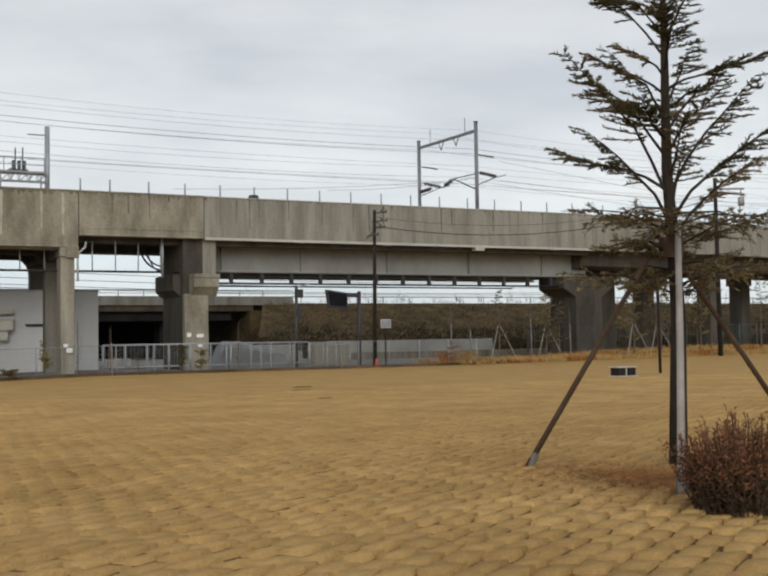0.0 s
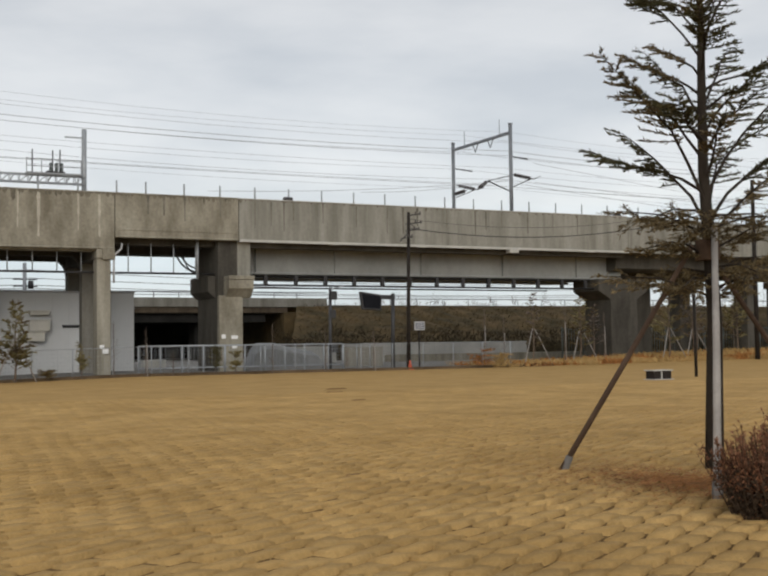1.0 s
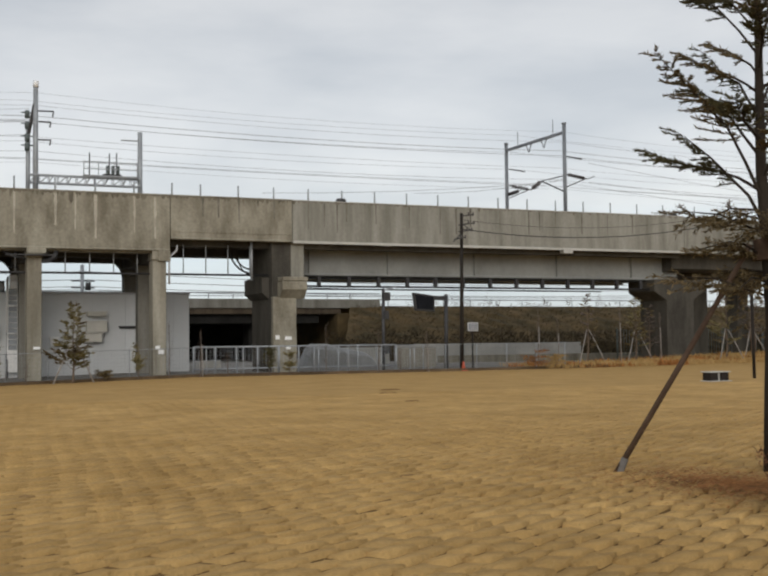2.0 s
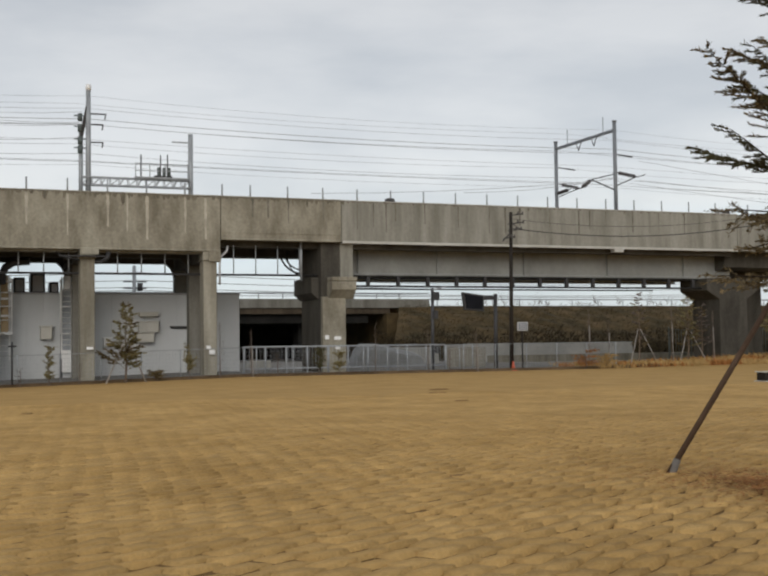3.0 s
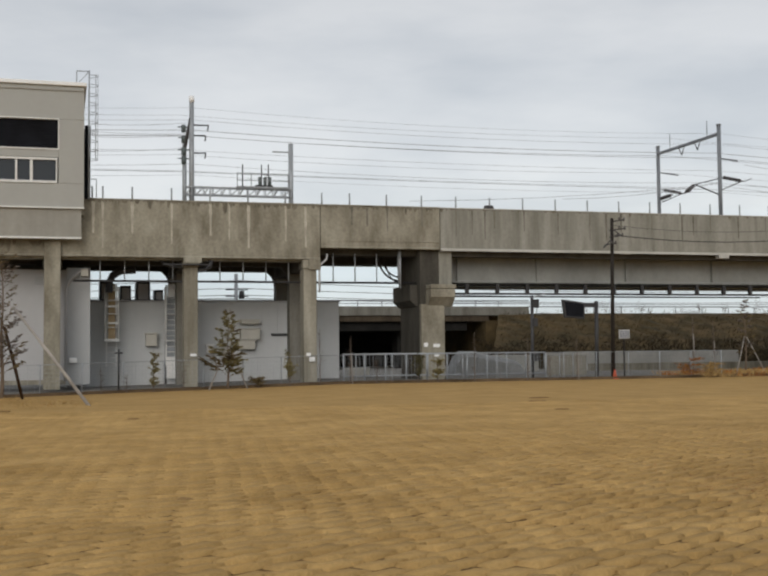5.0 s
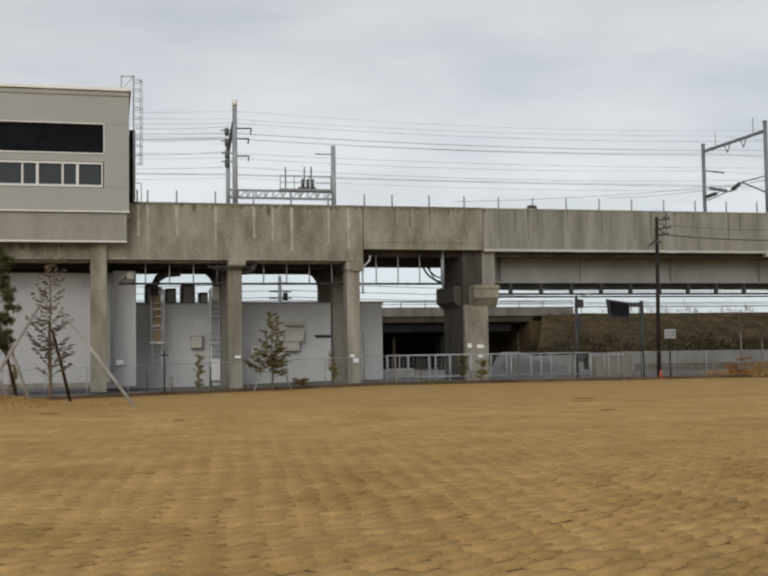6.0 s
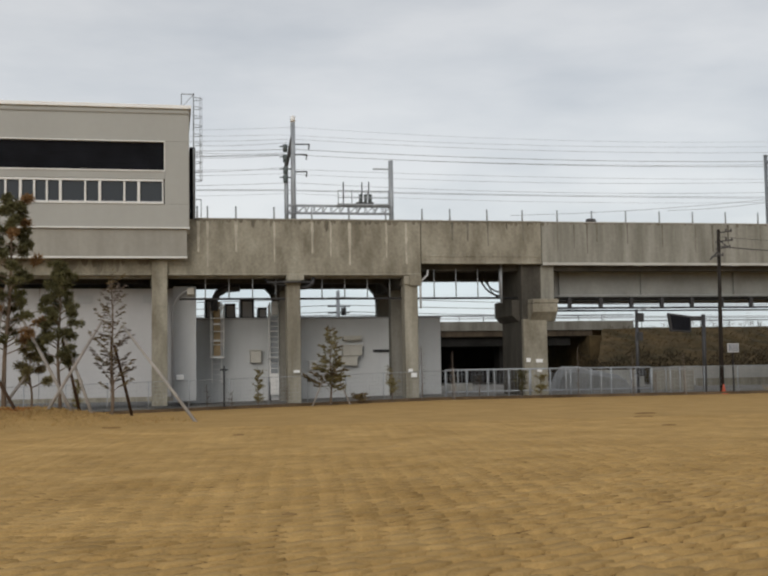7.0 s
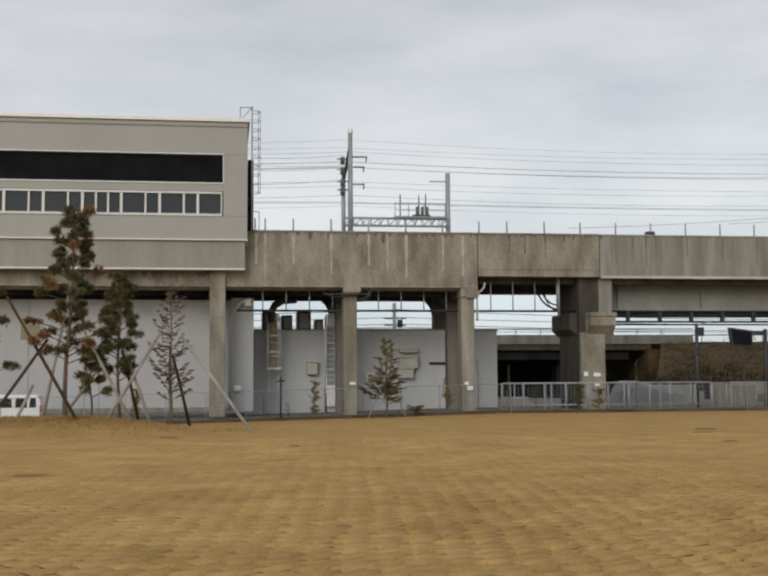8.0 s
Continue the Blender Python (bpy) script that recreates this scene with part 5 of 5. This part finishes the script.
for (xa, ya), (xb, yb, zb), m in (((0.86, 37.85), (-1.5, 39.9, 3.2), STAKEG), ((-4.0, 39.7), (-2.25, 39.9, 3.45), STAKEG), ((-5.05, 39.5), (-7.5, 40.2, 4.65), STAKEW), ((-7.9, 39.9), (-6.1, 40.1, 3.2), STAKEW),
                               ((-6.2, 40.0), (-5.35, 39.9, 4.95), STAKEG), ((-3.25, 39.7), (-4.85, 39.9, 3.45), STAKEG), ((-2.6, 39.9), (-3.55, 40.1, 2.95), STAKEG), ((-5.6, 40.4), (-4.6, 41.0, 2.0), STAKEG), ((-7.0, 39.6), (-6.6, 40.3, 1.6), STAKEG),
                               ((-1.3, 42.0), (-1.85, 40.1, 2.6), STAKEW), ((-3.1, 42.0), (-3.6, 40.3, 2.8), STAKEW)):
    stake((xa, ya, gz(xa, ya)), (xb, yb, zb), 0.055, m, "pale round wooden stake leaning on a young pine" if m is STAKEG else "dark round wooden stake leaning on a young pine")

# planting along the fence
m1 = thing("small_conifer", (8.1, 57.0, gz(8.1, 57)), "small olive-green conifer held by short stakes at the fence", "tree")
conifer(m1, (8.1, 57.0, gz(8.1, 57)), 4.0, 0.06, 0.5, lambda u: 1.3 - 1.15 * u, 44, 30, BARKP, OLIVE, NEEDLEB, 0.9, 0.75, 0.22, 0.034, dry=0.35)
for dx, dy in ((-1.0, -0.3), (0.95, -0.2), (0.1, 0.6)):
    stake((8.1 + dx, 57.0 + dy, gz(8.1 + dx, 57.0 + dy)), (8.1 + dx * 0.08, 57.0, 1.9), 0.035, STAKEG, "short pale stake leaning on the small conifer")
for x, h, w, m, sd in ((4.45, 2.1, 0.3, OLIVE, 1), (3.1, 0.9, 0.25, GREYTWIG, 2), (11.35, 1.85, 0.35, OLIVE, 3), (12.95, 2.9, 0.25, GREYTWIG, 4), (-4.4, 2.0, 0.3, OLIVE, 5), (16.0, 1.3, 0.3, GREYTWIG, 6), (18.3, 1.5, 0.35, NEEDLE, 7), (19.4, 1.2, 0.4, OLIVE, 8), (21.5, 2.7, 0.2, GREYTWIG, 9),
                       (24.6, 2.4, 0.18, GREYTWIG, 10), (5.9, 1.0, 0.25, GREYTWIG, 11), (9.7, 0.5, 0.45, NEEDLEB, 12), (25.9, 1.4, 0.2, GREYTWIG, 13), (1.9, 1.3, 0.2, GREYTWIG, 14), (34.6, 1.1, 0.8, LITTER, 15), (36.0, 0.8, 0.7, STRAW, 16)):
    t = thing("sapling", (x, 57.4, gz(x, 57.4)), "thin leafless sapling at the fence" if m is GREYTWIG else "small scruffy shrub at the fence", "shrub", "fence planting")
    r = random.Random(sd)
    bm, lv = bmesh.new(), []
    o = Vector((x, 57.4, gz(x, 57.4)))
    rod(bm, o - Vector((0, 0, 0.1)), o + Vector((r.uniform(-0.05, 0.05), 0, h)), 0.03, 0.008, 5)
    for k in range(22):
        z = h * r.uniform(0.15, 0.95)
        az = r.uniform(0, 6.28)
        p = o + Vector((0, 0, z))
        e = p + Vector((math.cos(az) * w * r.uniform(0.5, 1.2), math.sin(az) * w, r.uniform(0.05, 0.35) * h * 0.4))
        rod(bm, p, e, 0.009, 0.004, 3)
        if m is not GREYTWIG:
            for q in range(34):
                needle(lv, p.lerp(e, r.random()), Vector((r.gauss(0, 1), r.gauss(0, 1), r.gauss(0.2, 0.7))), r.uniform(0.08, 0.18), 0.022, r)
    tagged(part("stem", bm, GREYTWIG, t), kind="stuff")
    if lv:
        quads("foliage", lv, m, t)

# trees on the dry bank beyond the lawn
for x, y, h, w, sd, kindv in ((40.4, 60.5, 4.6, 0.7, 1, "bare"), (44.8, 61.5, 4.3, 0.9, 2, "leaf"), (50.6, 59.5, 5.2, 1.3, 3, "leaf"), (54.0, 61.0, 4.8, 1.1, 4, "bare"), (59.0, 62.0, 5.0, 1.2, 5, "leaf"), (63.0, 60.0, 5.4, 1.3, 6, "bare"), (47.0, 63.0, 3.6, 0.8, 7, "bare"), (57.0, 64.0, 3.5, 1.0, 8, "bare"), (61.5, 65.0, 4.0, 1.2, 9, "leaf")):
    t = thing("bank_tree", (x, y, gz(x, y)), "young bare tree with brown twigs on the dry bank" if kindv == "bare" else "young olive-brown tree on the dry bank", "tree", "bank trees")
    conifer(t, (x, y, gz(x, y)), h, 0.06, 0.9, lambda u, w=w: w * (1.1 - 0.8 * u), 30, 40 + sd, BARKP, OLIVE if kindv == "leaf" else GREYTWIG, NEEDLEB, 0.75 if kindv == "leaf" else 0.3, 0.8, 0.2, 0.03, dry=0.4)
    if sd < 5:
        stake((x - 1.1, y - 0.6, gz(x - 1.1, y - 0.6)), (x - 0.08, y, 2.3), 0.03, STAKEG, "pale stake leaning on a young bank tree")
        stake((x + 1.1, y - 0.4, gz(x + 1.1, y - 0.4)), (x + 0.08, y, 2.3), 0.03, STAKEG, "pale stake leaning on a young bank tree")

# far scrub on the crest of the embankment and on its face
rf = random.Random(77)
far = thing("crest_scrub", (80, 101, 5.1), "bare twiggy scrub along the crest of the embankment", "scrub", kind="stuff")
lv = []
for i in range(150):
    x, y = rf.uniform(40, 150), rf.uniform(100.6, 104)
    hh = rf.uniform(0.5, 1.5) if rf.random() < 0.85 else rf.uniform(1.8, 2.6)
    for k in range(11):
        p = Vector((x + rf.gauss(0, 0.25), y, 5.05 + hh * 0.1))
        needle(lv, p, Vector((rf.gauss(0, 0.38), 0.1, 1)), hh * rf.uniform(0.4, 1.0), 0.013, rf)
quads("twig_tangle", lv, GREYTWIG, far)
face = thing("bank_scrub", (80, 95, 2), "tangled brown scrub and dry grass on the bank face", "scrub", kind="stuff")
lv, lv2 = [], []
for i in range(11000):
    v = rf.random()
    x = rf.uniform(40.2, 150) - 5 * (1 - v)
    p = Vector((x, 89 + 11 * v - 0.1, 0.9 + 4.15 * v))
    tgt = lv if noise.noise(Vector((x * 0.16, v * 2.2, 1.0))) > 0.02 else lv2
    needle(tgt, p, Vector((rf.gauss(0, 0.5), -0.6, rf.uniform(0.3, 1.0))), rf.uniform(0.2, 0.6), 0.022, rf)
quads("dry_grass", lv, SCRUBB, face)
quads("twig_tangle", lv2, SCRUBG, face)
hedge = thing("bank_foot_scrub", (80, 88.5, 0), "dark tangle of leafless bushes along the foot of the bank", "scrub", kind="stuff")
lv = []
for i in range(17000):
    x = rf.uniform(33.5, 150)
    top = 2.3 + 1.3 * noise.noise(Vector((x * 0.35, 7.0, 0.0))) + 0.5 * noise.noise(Vector((x * 1.3, 2.0, 0.0)))
    p = Vector((x, rf.uniform(87.6, 89.8), max(0.15, top) * rf.random()))
    needle(lv, p, Vector((rf.gauss(0, 0.6), -0.3, rf.uniform(0.2, 1.0))), rf.uniform(0.3, 0.7), 0.035, rf)
quads("twig_tangle", lv, SCRUBG, hedge)

# ---- parked van ----
van = thing("small_van", (-11.10, 60.4, gz(-11.10, 60.4)), "small white van parked behind the mound", "van")
g = gz(-11.10, 60.4) + 0.06
bm = bmesh.new()
prism(bm, [(-12.70, g + 0.28), (-9.45, g + 0.28), (-9.35, g + 0.9), (-9.42, g + 1.35), (-9.55, g + 1.62), (-11.70, g + 1.64), (-12.25, g + 1.0), (-12.70, g + 0.85)], "y", 59.75, 61.1)
body = part("body", bm, WHITE, van, "", 0.07)
for xa, xb in ((-11.70, -10.80), (-10.65, -10.05), (-9.95, -9.60)):
    bm = bmesh.new()
    prism(bm, [(xa - (0.25 if xa < -11.50 else 0), g + 0.98), (xb, g + 0.98), (xb - 0.03, g + 1.45), (xa + 0.04, g + 1.45)], "y", 59.735, 59.76)
    part("side_window", bm, CARGLASS, body)
box_part("bumper", (-9.55, -9.28, 59.8, 61.05, g + 0.25, g + 0.5), DUCT, body, "", 0.04)
box_part("tail_lamp", (-9.45, -9.33, 59.745, 59.9, g + 0.75, g + 1.1), ORANGE, body, "red tail lamp", 0.02)
for x in (-12.10, -10.00):
    for y in (59.72, 60.95):
        wheel = rod_part("wheel", (x, y, g + 0.27), (x, y + 0.18, g + 0.27), 0.28, RUBBER, van, "", None, 16)
        rod_part("rim", (x, y - 0.012, g + 0.27), (x, y + 0.01, g + 0.27), 0.17, GALV, wheel, "", None, 12)

# rough dry grass on the bank beyond the lawn, and leaf litter under the near tree
rough = thing("rough_dry_grass", (55, 60, 0), "tufts of rough orange-brown dry grass on the bank", "grass", kind="stuff")
lv, lv2 = [], []
for i in range(16000):
    x, y = rf.uniform(35.5, 84), 57.2 + 6 * rf.random() ** 1.3
    p = Vector((x, y, gz(x, y)))
    needle(lv if noise.noise(Vector((x * 0.3, y * 0.5, 3.0))) > -0.1 else lv2, p, Vector((rf.gauss(0, 0.5), rf.gauss(0, 0.4), 1)), rf.uniform(0.12, 0.42), 0.028, rf)
quads("tuft_mat", lv, STRAW, rough)
quads("brown_mat", lv2, LITTER, rough)
litter = thing("leaf_litter", (9.2, 9.8, 0), "scatter of rust-brown fallen needles under the near conifer", "leaf litter", kind="stuff")
lv = []
for i in range(9500):
    a, d = rf.uniform(0, 6.283), abs(rf.gauss(0, 1.0))
    x, y = 8.75 + d * math.cos(a) * 0.75, 10.05 + d * math.sin(a) * 1.35
    az, s = rf.uniform(0, 6.283), rf.uniform(0.012, 0.035)
    c = Vector((x, y, 0.058))
    u, v = Vector((math.cos(az), math.sin(az), rf.uniform(-0.2, 0.2))) * s, Vector((-math.sin(az), math.cos(az), 0)) * s * 0.5
    lv.extend([c - u, c - v, c + u, c + v])
quads("needle_mat", lv, LITTER, litter)
mound = thing("mound_grass", (-6, 40, 0), "matted orange-brown dead grass over the planted mound", "grass", kind="stuff")
lv, lv2 = [], []
for i in range(9000):
    x, y = rf.gauss(-6.0, 2.9), rf.gauss(39.4, 1.6)
    if -13 < x < 1.2:
        needle(lv if noise.noise(Vector((x * 0.7, y * 0.9, 5.0))) > -0.5 else lv2, Vector((x, y, gz(x, y))), Vector((rf.gauss(0, 0.7), rf.gauss(0, 0.6), 0.35)), rf.uniform(0.05, 0.13), 0.016, rf)
quads("tuft_mat", lv, STRAW, mound)
quads("brown_mat", lv2, LITTER, mound)
for px_, py_, ln_, wd_ in BARE:
    bm = bmesh.new()
    ring = []
    for k in range(14):
        a = 2 * math.pi * k / 14
        qx, qy = px_ + ln_ * math.cos(a) * rf.uniform(0.75, 1.1), py_ + wd_ * math.sin(a) * rf.uniform(0.6, 1.2)
        ring.append((qx, qy))
    low_ring = [bm.verts.new((a, b, gz(a, b) + 0.012)) for a, b in ring]
    hi_ring = [bm.verts.new((px_ + (a - px_) * 0.7, py_ + (b - py_) * 0.7, gz(a, b) + 0.045 + rf.uniform(-0.006, 0.006))) for a, b in ring]
    for k in range(14):
        bm.faces.new((low_ring[k], low_ring[(k + 1) % 14], hi_ring[(k + 1) % 14], hi_ring[k]))
    bm.faces.new(hi_ring)
    solid("bare_patch", bm, WORN, "worn patch of dark brown bare thatch in the lawn", "bare patch", "bare patches")
grille = thing("yard_fence", (62, 71, 0), "grey steel panel fence beyond the dry bank", "fence")
for k in range(14):
    x = 50 + 2.0 * k
    rod_part("post", (x, 71, 0), (x, 71, 2.5), 0.05, TEAL, grille, "", None, 6)
    for z in (0.5, 2.35):
        rod_part("rail", (x, 71, z), (x + 2, 71, z), 0.03, TEAL, grille, "", None, 5)
    for q in range(8):
        rod_part("bar", (x + 0.12 + 0.25 * q, 71, 0.5), (x + 0.12 + 0.25 * q, 71, 2.35), 0.02, TEAL, grille, "", None, 4)
post = thing("marker_post", (2.8, 58.3, 0), "thin black marker post at the fence", "post")
rod_part("shaft", (2.75, 57.7, -0.4), (2.75, 57.7, 1.9), 0.045, DARKM, post)
rod_part("head", (2.55, 57.7, 1.7), (2.95, 57.7, 1.7), 0.04, DARKM, post)

for x, y, h, sd in ((36.8, 60.6, 3.6, 1), (38.6, 61.2, 2.9, 2), (42.6, 60.2, 3.8, 3), (46.2, 60.8, 3.2, 4), (27.6, 57.5, 2.2, 5), (14.6, 57.5, 2.4, 6)):
    t = thing("sapling", (x, y, gz(x, y)), "thin leafless sapling tied to a pale cane", "shrub", "fence planting")
    r = random.Random(900 + sd)
    o = Vector((x, y, gz(x, y)))
    bm = bmesh.new()
    rod(bm, o - Vector((0, 0, 0.1)), o + Vector((0.03, 0, h)), 0.028, 0.008, 5)
    for k in range(26):
        z, az = h * r.uniform(0.3, 0.97), r.uniform(0, 6.28)
        q = o + Vector((0, 0, z))
        rod(bm, q, q + Vector((math.cos(az) * 0.45 * (1.1 - z / h), math.sin(az) * 0.4 * (1.1 - z / h), r.uniform(0.15, 0.5))), 0.008, 0.003, 3)
    tagged(part("stem", bm, GREYTWIG, t), kind="stuff")
    rod_part("cane", o + Vector((0.12, 0, -0.1)), o + Vector((0.05, 0, h * 0.7)), 0.022, STAKEG, t, "pale support cane", None, 6)

# ---- turf sods near the path ----
SA = radians(35)
SU, SV = 0.46, 0.26
cs, sn = math.cos(SA), math.sin(SA)


def relief(x, y):
    """How proud the sods stand: most under the near tree, hardly at all beside the station; fades leftwards and with
    distance to fit the camera's view.
    """
    return 0.27 + 0.73 * min(max((x + 6.0) / 9.0, 0), 1) * min(max((25 - y) / 13.0, 0), 1)


N = 5


def sod_points(u0, v0, r):
    """A pillow of turf, round at the edges, which sink under the thatch in the joints."""
    pts = []
    am = relief(u0 * cs - v0 * sn, u0 * sn + v0 * cs)
    ju, jv, jz = r.uniform(-0.02, 0.02), r.uniform(-0.009, 0.009), r.uniform(-0.013, 0.009) * am
    hu, hv = 0.506 - 0.024 * am, 0.512 - 0.034 * am
    spin = r.gauss(0, 0.02)
    tu, tv = r.uniform(-0.014, 0.004) * am, r.uniform(-0.022, 0.0) * am
    steps = (-1.0, -0.88, 0.0, 0.88, 1.0)
    for b in steps:
        for a in steps:
            if abs(a) == 1 or abs(b) == 1:
                h = -0.002
            else:
                h = 0.033 * am + 0.002 + jz + tu * a + tv * b + r.uniform(-0.007, 0.007) * am + (0.004 * am if a == 0 and b == 0 else 0)
            du, dv = a * SU * hu + r.uniform(-0.009, 0.009), b * SV * hv + r.uniform(-0.007, 0.007)
            u, v = u0 + ju + du - spin * dv, v0 + jv + dv + spin * du
            pts.append((u * cs - v * sn, u * sn + v * cs, h))
    return pts


SODF = [(j * N + i, j * N + i + 1, j * N + i + N + 1, j * N + i + N) for j in range(N - 1) for i in range(N - 1)]
rsod = random.Random(12)
verts, faces = [], []
single = []
for jv in range(-95, 190):
    for iu in range(-20, 135):
        u, v = (iu + 0.5 * (jv % 2) + 0.1 * math.sin(jv * 12.9)) * SU, jv * SV
        warp = Vector((u * 0.42, v * 0.42, 3.0))
        u, v = u + 0.16 * noise.noise(warp), v + 0.11 * noise.noise(warp + Vector((40, 0, 0)))
        x, y = u * cs - v * sn, u * sn + v * cs
        if not (3.6 < y < 34 and -10 < x < 36 and x > -0.26 * y - 1 and x < 1.1 * y):
            continue
        pts = sod_points(u, v, rsod)
        if 7.2 < y < 11.6 and 2.2 < x < 8.8:
            single.append(pts)
            continue
        o = len(verts)
        verts += [(p[0], p[1], p[2] + ground_z(p[0], p[1])) for p in pts]
        faces += [tuple(o + k for k in f) for f in SODF]
turf = thing("turf", (5, 10, 0), "uneven sods of dry straw-coloured turf laid in rows", "turf", kind="structure")
me = bpy.data.meshes.new("turf_sods")
me.from_pydata([(a - 5, b - 10, c) for a, b, c in verts], [], faces)
me.materials.append(SOD)
for p in me.polygons:
    p.use_smooth = True
rest = new("turf_sods", me)
rest.parent = turf
tagged(rest, "farther sods of the same dry turf", kind="stuff")
for pts in single[:300]:
    c = Vector(pts[0]).lerp(Vector(pts[-1]), 0.5)
    me = bpy.data.meshes.new("sod")
    me.from_pydata([tuple(Vector(p) - c) for p in pts], [], SODF)
    me.materials.append(SODP)
    for p in me.polygons:
        p.use_smooth = True
    ob = new("sod", me)
    ob.parent = turf
    ob.location = c - Vector((5, 10, 0))

# loose dead blades over the sods
blades = thing("dead_grass_blades", (5, 10, 0), "matted dead grass blades lying over the turf", "grass", kind="stuff")
lv = []
for i in range(14000):
    y = 5.2 + 16 * rsod.random() ** 1.5
    x = rsod.uniform(-0.28 * y, 1.2 * y)
    az = rsod.uniform(0, 6.283)
    d = Vector((math.cos(az), math.sin(az), rsod.uniform(-0.1, 0.35)))
    s = Vector((-math.sin(az), math.cos(az), 0)) * 0.005
    ln = rsod.uniform(0.03, 0.08)
    c = Vector((x, y, 0.01 + 0.036 * relief(x, y)))
    lv.extend([c, c + d * ln * 0.45 - s, c + d * ln, c + d * ln * 0.45 + s])
quads("blade_mat", lv, STRAW, blades)

# brown thatch in the joints between the sods
bm = bmesh.new()
edge = [(-2.0, 4.5), (8.0, 4.5), (22.0, 16.0), (22.0, 22.0), (-5.0, 22.0), (-3.0, 8.0)]
bm.faces.new([bm.verts.new((a, b, 0.0015)) for a, b in edge])
solid("thatch", bm, THATCH, "thin brown thatch showing in the joints between sods", "thatch", kind="structure")
